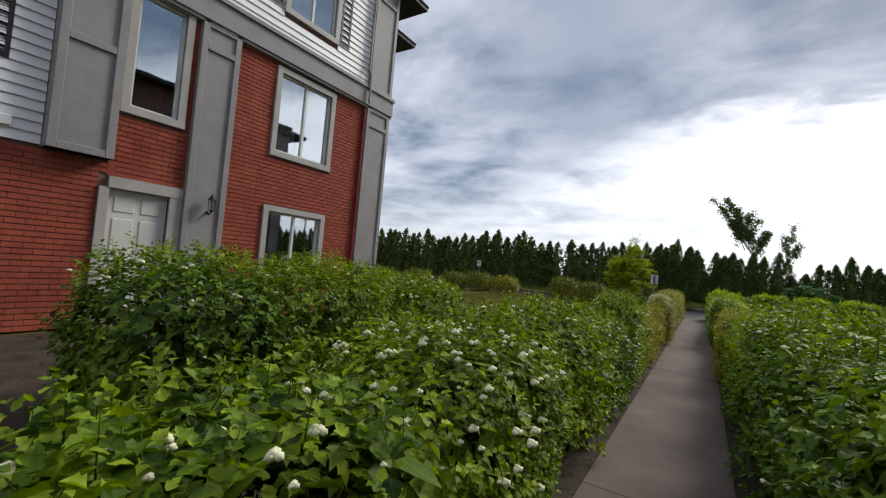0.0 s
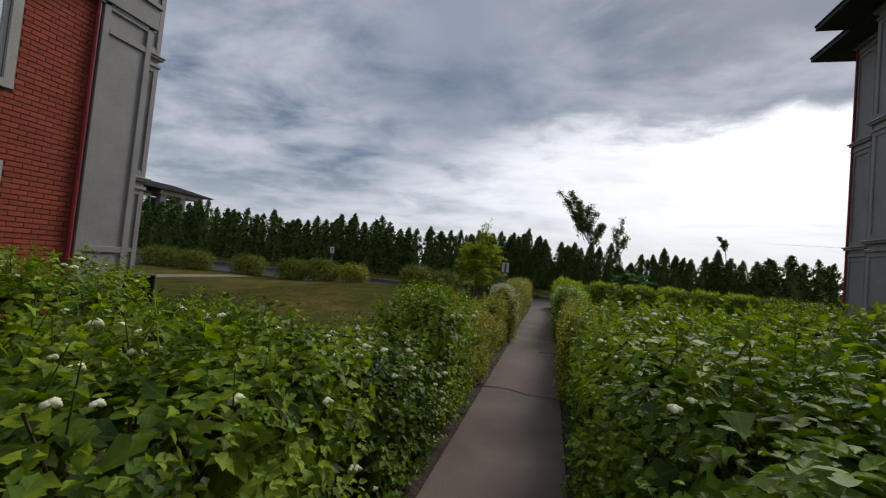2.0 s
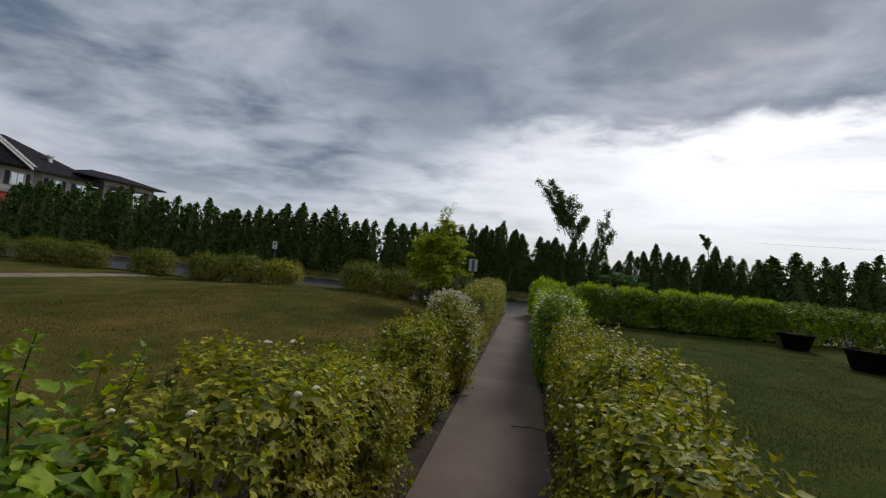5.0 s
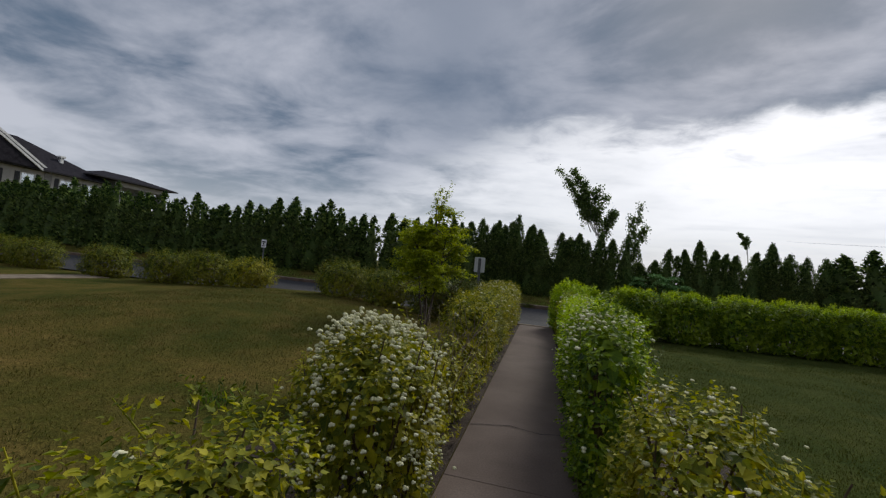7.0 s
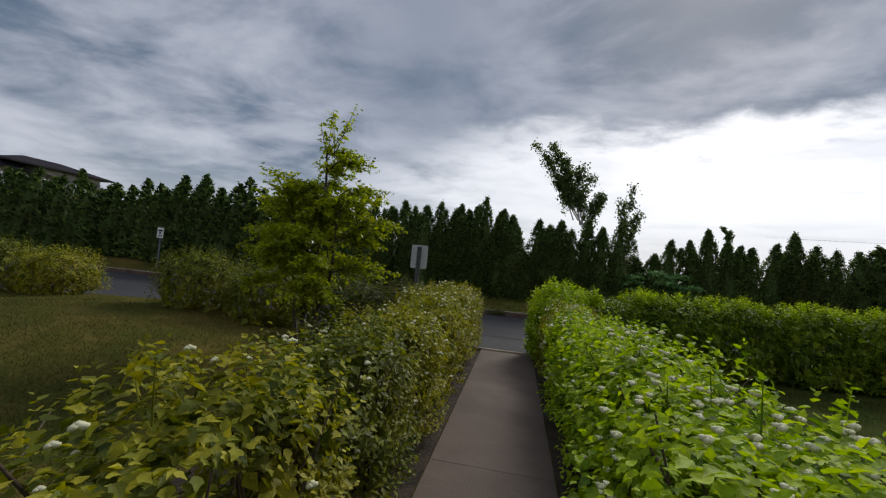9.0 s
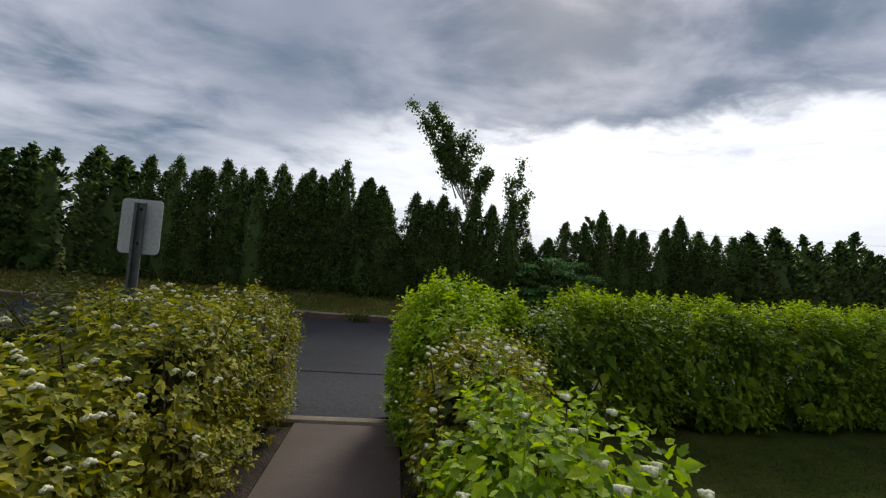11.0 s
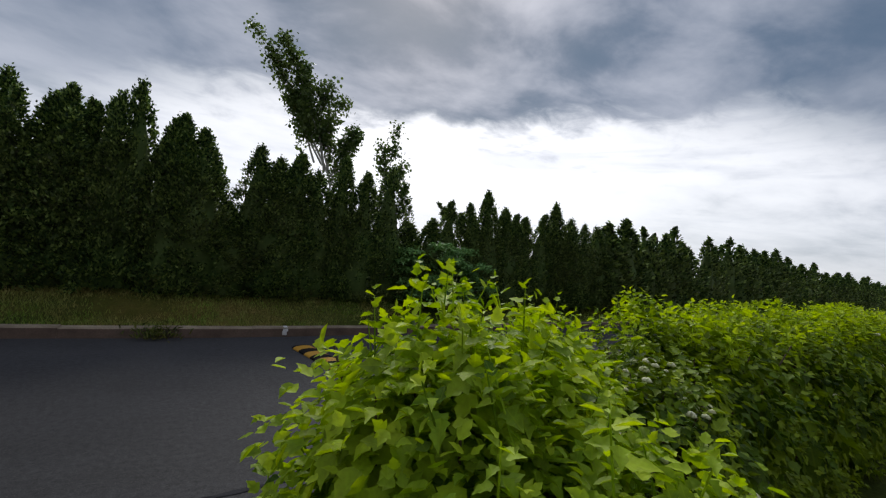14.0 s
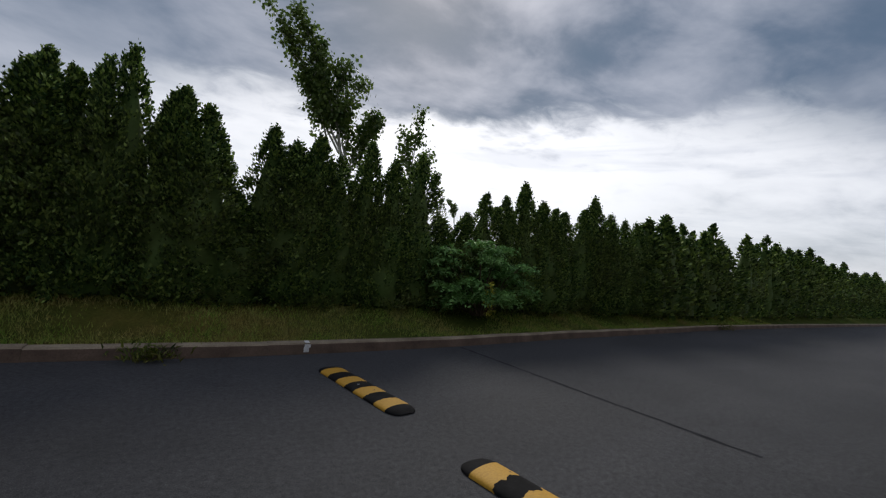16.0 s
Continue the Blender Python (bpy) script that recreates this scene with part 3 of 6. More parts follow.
def ground_z(x, y):
    """Height of the lawn sheet."""
    k, e = kerb_y(x), near_y(x)
    z = -0.03 + 0.33 * np.exp(-((x + 6.5) / 4.2) ** 2) * smooth01(y, 9, 19) * (1 - smooth01(y, e - 0.6, e)) * smooth01(-x, 1.3, 3.5)
    road = smooth01(y, e - 0.12, e + 0.05)
    z = z * (1 - road) - 0.08 * road
    verge = smooth01(y, k + 0.05, k + 0.12)
    rise = 0.14 + 0.36 * smooth01(y, k + 0.15, k + 1.5)
    return z * (1 - verge) + rise * verge


gx = np.unique(np.concatenate([np.linspace(-400, -40, 19), np.linspace(-40, 44, 169), np.linspace(44, 400, 19)]))
gy = np.unique(np.concatenate([np.linspace(-300, -6, 16), np.arange(-6, 20, 0.5), np.arange(20, 24, 0.2), np.arange(24, 27.6, 0.6), np.array([27.65, 27.75, 27.8, 27.88, 27.95]), np.arange(28.05, 31, 0.2), np.linspace(31, 60, 16), np.linspace(70, 900, 20)]))
GX, GY = np.meshgrid(gx, gy)
GY2 = GY + (kerb_y(GX) - 27.75) * smooth01(GY, 23.8, 27.6)
NG = np.random.default_rng(3)
GZ = ground_z(GX, GY2) + NG.normal(0, 0.006, GX.shape)
nx, ny = len(gx), len(gy)
ii = (np.arange(ny - 1)[:, None] * nx + np.arange(nx - 1)[None]).ravel()
ground = new("ground", mesh_of("ground", np.stack([GX.ravel(), GY2.ravel(), GZ.ravel()], 1), np.stack([ii, ii + 1, ii + nx + 1, ii + nx], 1), LAWN, True))
tagged(ground, "mown lawn, patchy green and straw brown", "lawn", kind="structure")

rx = np.concatenate([np.linspace(-200, -30, 12), np.linspace(-29, 50, 80), np.linspace(55, 260, 16)])
rows = 14
RV = np.array([(x, a + (b - a) * k / (rows - 1), 0.0) for x in rx for a, b in [(near_y(x), kerb_y(x) + 0.02)] for k in range(rows)])
RF = np.array([(i * rows + k, (i + 1) * rows + k, (i + 1) * rows + k + 1, i * rows + k + 1) for i in range(len(rx) - 1) for k in range(rows - 1)])
road = tagged(new("road", mesh_of("road", RV, RF, ASPHALT, True)), "dark grey worn asphalt road", "road", kind="structure")


def strip(name, path, width, z, mat, parent, seed=0):
    """A thin uneven band lying along a path."""
    rng = np.random.default_rng(seed)
    pts = []
    for (xa, ya), (xb, yb) in zip(path, path[1:]):
        n = max(2, int(math.hypot(xb - xa, yb - ya) / 0.12))
        pts += [(xa + (xb - xa) * i / n, ya + (yb - ya) * i / n) for i in range(n)]
    pts.append(path[-1])
    P = np.array(pts) + rng.normal(0, 0.006, (len(pts), 2))
    d = np.gradient(P, axis=0)
    d /= np.linalg.norm(d, axis=1)[:, None]
    nrm = np.stack([-d[:, 1], d[:, 0]], 1) * (width / 2 * rng.uniform(0.6, 1.4, len(P)))[:, None]
    V = np.concatenate([np.c_[P + nrm, np.full(len(P), z)], np.c_[P - nrm, np.full(len(P), z)]])
    k = len(P)
    F = np.array([(i, i + k, i + k + 1, i + 1) for i in range(k - 1)])
    return under(name, mesh_of(name, V, F, mat), parent)


strip("tar_seam", [(-3.2, 22.95), (-0.6, 23.12), (0.3, 23.12), (1.6, 23.3)], 0.035, 0.004, TAR, road, 1)
strip("tar_seam", [(4.0, 28.1), (4.25, 25.6), (4.45, 23.7)], 0.045, 0.004, TAR, road, 2)

kerb = root("kerb", 0, 0, 0, "low pale concrete kerb along the road", "kerb", kind="structure")
kx = -40.0
KRNG = random.Random(4)
while kx < 70:
    ln = 2.4 if kx < 30 else 5.0
    xa, xb = kx + 0.0015, kx + ln - 0.0015
    bm = bmesh.new()
    ring = []
    for i in range(5):
        x = xa + (xb - xa) * i / 4
        y = float(kerb_y(x))
        j = KRNG.uniform(-0.006, 0.006)
        ring.append([bm.verts.new(p) for p in ((x, y - 0.03, -0.05), (x, y + 0.0, 0.13 + j), (x, y + 0.02, 0.150 + j), (x, y + 0.15, 0.155 + j), (x, y + 0.16, 0.0))])
    for a, b in zip(ring, ring[1:]):
        for k in range(4):
            bm.faces.new((a[k], b[k], b[k + 1], a[k + 1]))
    bm.faces.new(ring[0]), bm.faces.new(ring[-1][::-1])
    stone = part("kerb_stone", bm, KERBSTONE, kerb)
    # the road-facing side takes a darker brown than the top
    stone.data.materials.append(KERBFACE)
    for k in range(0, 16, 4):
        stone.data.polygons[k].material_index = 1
    kx += ln

walk_main = root("pavement", 0, 0, 0, "narrow brown-grey concrete garden path in slabs", "path", kind="structure")
SR = random.Random(7)
yy = -6.1
while yy < 21.3:
    ln = min(4.6, 21.42 - yy)
    bm = boxes((-0.46, 0.46, yy + 0.0008, yy + ln - 0.0008, -0.12, SR.uniform(-0.001, 0.001)), bevel=0.003)
    part("slab", bm, CONCRETE, walk_main)
    yy += ln
part("path_lip", boxes((-0.6, 0.6, 21.424, 21.56, -0.12, 0.02), bevel=0.02), KERBSTONE, walk_main)
strip("crack", [(-0.45, 7.86), (-0.2, 7.92), (0.1, 7.80), (0.45, 7.78)], 0.018, 0.006, TAR, walk_main, 9)
strip("crack", [(-0.44, 13.3), (-0.1, 13.42), (0.2, 13.36), (0.44, 13.45)], 0.010, 0.006, TAR, walk_main, 10)

side_walk = root("pavement", -14.3, 0, 0, "pale concrete side path across the lawn", "path", kind="structure")
for i in range(9):
    part("slab", boxes((-0.5, 0.5, 2 + i * 2.0 + 0.008, 4 + i * 2.0 - 0.008, -0.1, 0.012), bevel=0.008), KERBSTONE, side_walk)

# the wide left strip, by the brick wall, also stands in for shadow there
for xa, xb, y1 in ((-1.9, -0.47, 21.3), (0.47, 1.75, 21.3), (-7.6, -1.91, 6.6), (1.76, 6.4, 8.1)):
    V, F = [], []
    n = 60
    rg = np.random.default_rng(int(10 + xa))
    for i in range(n):
        y = -6 + (y1 + 6) * i / (n - 1)
        for k in range(6):
            V.append((xa + (xb - xa) * k / 5 + rg.normal(0, 0.02) * (0 < k < 5), y, -0.012 + rg.uniform(0, 0.03) * (0 < k < 5)))
    F = [(i * 6 + k, i * 6 + k + 1, i * 6 + k + 7, i * 6 + k + 6) for i in range(n - 1) for k in range(5)]
    tagged(new("planting_bed", mesh_of("planting_bed", V, F, SOIL, True)), "dark bare soil bed under the hedge, by the wall also standing in for shadow", "soil", kind="structure")

# ---- buildings ----
def window(parent, x, y0, y1, z0, z1, side=1, panes=2, shutters=False, curtain=False, name="window", border=0.12):
    """A window in a wall that faces along x (side +1 or -1): trim, sash, panes and a room behind, its dimness put into
    the wall colour.
    """
    s = side
    w = under(name, None, parent)
    w.empty_display_size = 0.2
    b = border
    part("window_trim", boxes((x - s * 0.08, x + s * 0.045, y0, y1, z1 - b, z1), (x - s * 0.08, x + s * 0.055, y0, y1, z0, z0 + b), (x - s * 0.08, x + s * 0.045, y0, y0 + b, z0 + b, z1 - b), (x - s * 0.08, x + s * 0.045, y1 - b, y1, z0 + b, z1 - b)), TRIM, w)
    a, c, lo, hi = y0 + b, y1 - b, z0 + b, z1 - b
    f = 0.045
    spans = [(x - s * 0.10, x - s * 0.03, a, c, hi - f, hi), (x - s * 0.10, x - s * 0.03, a, c, lo, lo + f)]
    cuts = np.linspace(a, c, panes + 1)
    for k, q in enumerate(cuts):
        m0, m1 = (q, q + f) if k == 0 else (q - f, q) if k == panes else (q - f * 0.6, q + f * 0.6)
        spans.append((x - s * 0.10, x - s * 0.03, m0, m1, lo + f, hi - f))
    part("window_sash", boxes(*spans), VINYL, w)
    for q0, q1 in zip(cuts, cuts[1:]):
        g = part("pane", boxes((x - s * 0.072, x - s * 0.066, q0 + 0.01, q1 - 0.01, lo + 0.01, hi - 0.01)), GLASS, w)
        g.visible_shadow = False
    part("room", boxes((x - s * 1.4, x - s * 1.38, a - 0.3, c + 0.3, lo - 0.3, hi + 0.2), (x - s * 1.4, x - s * 0.12, a - 0.32, a - 0.3, lo - 0.3, hi + 0.2), (x - s * 1.4, x - s * 0.12, c + 0.3, c + 0.32, lo - 0.3, hi + 0.2), (x - s * 1.4, x - s * 0.12, a - 0.3, c + 0.3, lo - 0.32, lo - 0.3), (x - s * 1.4, x - s * 0.12, a - 0.3, c + 0.3, hi + 0.2, hi + 0.22)), SHADEWALL, w)
    if curtain:
        n = 40
        V = [(x - s * (0.20 + 0.02 * math.sin(i * 1.9)), a + (c - a) * (0.02 + 0.42 * i / n), z) for i in range(n + 1) for z in (lo, hi)]
        F = [(2 * i, 2 * i + 2, 2 * i + 3, 2 * i + 1) for i in range(n)]
        under("curtain", mesh_of("curtain", V, F, CURTAIN, True), w)
    if shutters:
        for q0 in (y0 - 0.36, y1 + 0.04):
            sh = part("shutter", boxes((x, x + s * 0.03, q0, q0 + 0.05, z0 + 0.05, z1), (x, x + s * 0.03, q0 + 0.27, q0 + 0.32, z0 + 0.05, z1), (x, x + s * 0.03, q0 + 0.05, q0 + 0.27, z1 - 0.07, z1), (x, x + s * 0.03, q0 + 0.05, q0 + 0.27, z0 + 0.05, z0 + 0.12), (x, x + s * 0.008, q0 + 0.05, q0 + 0.27, z0 + 0.12, z1 - 0.07)), SHUTTER, w, "black louvred shutter")
            bm = bmesh.new()
            z = z0 + 0.14
            while z < z1 - 0.09:
                m = pose(x + s * 0.016, q0 + 0.16, z, 0, s * 35, 0) @ Matrix.Diagonal((0.022, 0.22, 0.006, 1))
                bmesh.ops.create_cube(bm, size=1, matrix=m)
                z += 0.036
            tagged(part("louvres", bm, SHUTTER, sh), kind="stuff")
    return w


def panelled(parent, x, y0, y1, z0, z1, side=1, thick=0.1, rail=0.11, cuts=(), name="pilaster"):
    """A grey panelled board standing proud of a wall that faces along x; cuts: heights of its cross rails."""
    s = side
    board = part(name, boxes((x - s * 0.02, x + s * (thick - 0.035), y0 + 0.01, y1 - 0.01, z0, z1)), GREYPAINT, parent)
    for ya, yb in ((y0, y0 + rail), (y1 - rail, y1)):
        part("stile", boxes((x - s * 0.02, x + s * thick, ya, yb, z0, z1), bevel=0.006), GREYPAINT, board)
    for z in (z0 + rail / 2, z1 - rail / 2, *cuts):
        part("rail", boxes((x - s * 0.02, x + s * (thick - 0.004), y0 + rail, y1 - rail, z - rail / 2, z + rail / 2), bevel=0.006), GREYPAINT, board)
    return board


def pillar(parent, x0, x1, y0, y1, top, levels, name="pillar"):
    """A square panelled pillar with a moulded cap at each storey."""
    c = under(name, None, parent)
    z = 0.0
    for lv in (*levels, top):
        part("shaft", boxes((x0 + 0.035, x1 - 0.035, y0 + 0.035, y1 - 0.035, z, lv)), GREYPAINT, c)
        r = 0.12
        for a0, a1 in ((x0, x0 + r), (x1 - r, x1)):
            for b0, b1 in ((y0, y0 + r), (y1 - r, y1)):
                part("corner_stile", boxes((a0, a1, b0, b1, z, lv - 0.3), bevel=0.006), GREYPAINT, c)
        for za, zb in ((z, z + 0.16), (lv - 0.42, lv - 0.3)) + (((z + 1.05, z + 1.15),) if z == 0 else ()):
            part("rail", boxes((x0 + 0.006, x1 - 0.006, y0 + 0.006, y1 - 0.006, za, zb)), GREYPAINT, c)
        part("cap_moulding", boxes((x0 - 0.03, x1 + 0.03, y0 - 0.03, y1 + 0.03, lv - 0.3, lv - 0.22), (x0 + 0.01, x1 - 0.01, y0 + 0.01, y1 - 0.01, lv - 0.22, lv - 0.1), (x0 - 0.06, x1 + 0.06, y0 - 0.06, y1 + 0.06, lv - 0.1, lv - 0.04), (x0 - 0.09, x1 + 0.09, y0 - 0.09, y1 + 0.09, lv - 0.04, lv), bevel=0.01), GREYPAINT, c)
        z = lv
    return c


def hip_roof(parent, x0, x1, y0, y1, z, rise, name="roof"):
    """A hipped roof with a thin fascia and soffit, its eaves at the given edges."""
    r = under(name, None, parent)
    part("fascia", boxes((x0 + 0.02, x1 - 0.02, y0 + 0.02, y1 - 0.02, z - 0.16, z - 0.004)), DARKFASCIA, r, "dark fascia and soffit")
    bm = bmesh.new()
    dx_, dy_ = x1 - x0, y1 - y0
    h = min(dx_, dy_) / 2
    if dx_ > dy_:
        ridge = ((x0 + h, (y0 + y1) / 2), (x1 - h, (y0 + y1) / 2))
    else:
        ridge = (((x0 + x1) / 2, y0 + h), ((x0 + x1) / 2, y1 - h))
    lo = [bm.verts.new((x, y, z)) for x, y in ((x0, y0), (x1, y0), (x1, y1), (x0, y1))]
    hi = [bm.verts.new((x, y, z + rise)) for x, y in ridge]
    base = [bm.verts.new((x, y, z - 0.05)) for x, y in ((x0, y0), (x1, y0), (x1, y1), (x0, y1))]
    a, b, c, d = lo
    if dx_ > dy_:
        for f in ((a, b, hi[1], hi[0]), (b, c, hi[1]), (c, d, hi[0], hi[1]), (d, a, hi[0])):
            bm.faces.new(f)
    else:
        for f in ((a, b, hi[0]), (b, c, hi[1], hi[0]), (c, d, hi[1]), (d, a, hi[0], hi[1])):
            bm.faces.new(f)
    for i in range(4):
        bm.faces.new((base[i], base[(i + 1) % 4], lo[(i + 1) % 4], lo[i]))
    bm.faces.new(base[::-1])
    part("shingles", bm, SHINGLE, r)
    return r


def solid_wall(name, parent, spans, mat):
    return part(name, boxes(*spans), mat, parent)


WX = -7.77
house = root("apartment_building", WX, 4, 0, "three-storey red brick and pale siding apartment building", "building")
house.location = (0, 0, 0)
# backing walls with the openings left free
holes = [(5.35, 6.76, 3.57, 5.28), (5.34, 6.76, 0.85, 2.26), (2.68, 3.40, 3.54, 5.45), (5.37, 6.66, 6.72, 8.3), (2.55, 3.42, 0.14, 2.19)]
ys = sorted({-12.0, 8.83, *[h[0] for h in holes], *[h[1] for h in holes]})
spans = []
for ya, yb in zip(ys, ys[1:]):
    cut = sorted([(h[2], h[3]) for h in holes if h[0] <= ya + 1e-6 and h[1] >= yb - 1e-6])
    z = 0.0
    for lo, hi in cut:
        spans.append((WX - 0.25, WX - 0.012, ya, yb, z, lo))
        z = hi
    spans.append((WX - 0.25, WX - 0.012, ya, yb, z, 9.2))
solid_wall("wall", house, spans, MORTAR)
solid_wall("wall", house, [(-22, WX - 0.25, 8.58, 8.83, 0, 9.2), (-22, -21.75, -12, 8.58, 0, 9.2), (-21.75, WX - 0.25, -12, -11.75, 0, 9.2)], GREYPAINT)
window(house, WX, 5.23, 6.88, 3.45, 5.40, curtain=True)
window(house, WX, 5.22, 6.88, 0.73, 2.38)
window(house, WX, 2.56, 3.52, 3.42, 5.57, panes=1)
window(house, WX, 5.25, 6.78, 6.60, 8.42, shutters=True)
window(house, WX, -0.9, 0.95, 3.62, 5.2, shutters=True)
panelled(house, WX, 3.63, 4.36, 0, 5.52, cuts=(1.2, 5.05))
panelled(house, WX, 1.72, 2.50, 2.60, 6.03, thick=0.22, cuts=(4.25,), name="bay_panel")
panelled(house, WX, 7.93, 8.83, 0, 5.52, cuts=(1.15, 5.05), name="corner_board")
panelled(house, WX, 7.93, 8.83, 6.03, 9.2, cuts=(8.6,), name="corner_board")
part("belt_board", boxes((WX - 0.02, WX + 0.13, 2.5, 8.90, 5.52, 5.94), bevel=0.008), GREYPAINT, house)
part("belt_cap", boxes((WX - 0.02, WX + 0.17, 2.5, 8.93, 5.94, 6.03), bevel=0.008), GREYPAINT, house)
part("belt_foot", boxes((WX - 0.02, WX + 0.10, 2.5, 8.88, 5.46, 5.52), bevel=0.008), GREYPAINT, house)
V, F = tubes([[(WX + 0.05, 7.87, 0.1, 0.035), (WX + 0.05, 7.87, 5.50, 0.035)]], 8)
under("downpipe", mesh_of("downpipe", V, F, REDPIPE, True), house, "thin dark red downpipe")
V, F = tubes([[(WX + 0.19, 7.86, 5.55, 0.03), (WX + 0.19, 7.86, 6.3, 0.03), (WX + 0.1, 7.86, 6.5, 0.03), (WX + 0.1, 7.86, 9.1, 0.03)]], 8)
under("downpipe", mesh_of("downpipe", V, F, GREYPAINT, True), house)
# door and its trim
door = part("door", boxes((WX - 0.11, WX - 0.06, 2.55, 3.42, 0.16, 2.19)), DOORPAINT, house, "cream six-panel door, closed")
for ya in (2.65, 3.03):
    for z0, z1 in ((0.32, 0.86), (0.98, 1.72), (1.82, 2.08)):
        part("door_panel", boxes((WX - 0.07, WX - 0.048, ya, ya + 0.30, z0, z1), bevel=0.012), DOORPAINT, door)
part("door_handle", boxes((WX - 0.06, WX - 0.01, 3.33, 3.38, 1.10, 1.16), bevel=0.012), BLACKMETAL, door)
part("door_trim", boxes((WX - 0.12, WX + 0.05, 2.53, 3.62, 2.19, 2.37), (WX - 0.12, WX + 0.04, 3.42, 3.62, 0.1, 2.19), (WX - 0.12, WX + 0.04, 2.42, 2.55, 0.1, 2.19)), TRIM, house)
part("door_step", boxes((WX - 0.1, WX + 0.9, 2.2, 3.8, -0.05, 0.14), bevel=0.015), CONCRETE, house)
# siding boards
for ya, yb, za, zb in ((-12.0, 1.71, 2.62, 9.2), (2.52, 7.92, 6.04, 9.2)):
    z = za
    while z < zb - 0.05:
        segs = [(ya, yb)]
        for h0, h1, lo, hi in ((5.25, 6.78, 6.60, 8.42), (-0.9, 0.95, 3.62, 5.2)):
            if ya < h0 < yb and z + 0.15 > lo and z < hi:
                segs = [(ya, h0), (h1, yb)]
        for p, q in segs:
            bm = bmesh.new()
            prof = ((WX - 0.012, z), (WX + 0.028, z), (WX + 0.004, z + 0.15), (WX - 0.012, z + 0.15))
            A = [bm.verts.new((px_, p, pz)) for px_, pz in prof]
            B = [bm.verts.new((px_, q, pz)) for px_, pz in prof]
            for k in range(4):
                bm.faces.new((A[k], A[(k + 1) % 4], B[(k + 1) % 4], B[k]))
            bm.faces.new(A[::-1]), bm.faces.new(B)
            part("siding_board", bm, SIDING, house)
        z += 0.15
# carriage lamp on the pilaster
lamp = under("wall_lamp", None, house, "small black carriage lamp")
V, F = tubes([[(WX + 0.06, 4.05, 2.02, 0.03), (WX + 0.13, 4.05, 1.98, 0.016), (WX + 0.20, 4.05, 2.02, 0.012), (WX + 0.20, 4.05, 2.06, 0.05)]], 8)
under("lamp_arm", mesh_of("lamp_arm", V, F, BLACKMETAL, True), lamp)
V, F = tubes([[(WX + 0.20, 4.05, 2.06, 0.045), (WX + 0.20, 4.05, 2.24, 0.065)]], 6)
under("lamp_glass", mesh_of("lamp_glass", V, F, GLASS), lamp)
V, F = tubes([[(WX + 0.20, 4.05, 2.24, 0.085), (WX + 0.20, 4.05, 2.32, 0.03), (WX + 0.20, 4.05, 2.36, 0.008)]], 6)
under("lamp_cap", mesh_of("lamp_cap", V, F, BLACKMETAL), lamp)
V, F = tubes([[(WX + 0.20 + 0.055 * math.cos(a), 4.05 + 0.055 * math.sin(a), 2.05, 0.005), (WX + 0.20 + 0.07 * math.cos(a), 4.05 + 0.07 * math.sin(a), 2.26, 0.005)] for a in (0.5, 1.6, 2.6, 3.7, 4.7, 5.8)], 4)
under("lamp_cage", mesh_of("lamp_cage", V, F, BLACKMETAL), lamp)
part("wall_vent", boxes((WX + 0.005, WX + 0.07, 1.22, 1.40, 2.78, 2.92), bevel=0.01), VINYL, house)
# porch pillars, floors and roofs at the north corner
pillar(house, -10.23, -9.53, 9.80, 10.50, 9.14, (2.87, 5.90))
pillar(house, -12.2, -11.5, 10.6, 11.3, 9.14, (2.87, 5.90))
for z in (2.60, 5.62):
    part("porch_floor", boxes((-16, -9.60, 8.84, 10.42, z, z + 0.24)), GREYPAINT, house)
hip_roof(house, -22.8, -7.40, -13, 9.85, 9.3, 3.2)
hip_roof(house, -16.0, -9.02, 6.0, 11.40, 9.28, 1.5)
hip_roof(house, -18.0, -10.95, 6.5, 12.15, 9.26, 1.4)

# the second building, of the same kind
east = root("apartment_building", 0, 0, 0, "grey panelled three-storey apartment building corner with dark eaves", "building")
EX = 7.95
solid_wall("wall", east, [(EX + 0.05, EX + 0.3, -8, 15.5, 0, 9.2), (EX + 0.3, 24, 15.25, 15.5, 0, 9.2), (23.75, 24, -8, 15.25, 0, 9.2), (EX + 0.3, 23.75, -8, -7.75, 0, 9.2)], MORTAR)
pillar(east, EX, EX + 0.75, 14.85, 15.60, 9.14, (3.07, 6.17))
pillar(east, 8.60, 9.35, 16.70, 17.45, 9.14, (3.07, 6.17))
for z in (2.80, 5.90):
    part("porch_floor", boxes((8.85, 14, 15.51, 17.40, z, z + 0.24)), GREYPAINT, east)
panelled(east, EX + 0.05, 13.6, 14.8, 0, 9.1, side=-1, cuts=(3.0, 6.1), name="wall_panel")
V, F = tubes([[(8.57, 17.40, 0.1, 0.03), (8.57, 17.40, 9.0, 0.03)]], 8)
under("downpipe", mesh_of("downpipe", V, F, REDPIPE, True), east, "thin dark red downpipe")
hip_roof(east, 7.0, 25, -9, 16.5, 9.3, 3.0)
hip_roof(east, 7.82, 15, 12.0, 18.32, 9.28, 1.5)

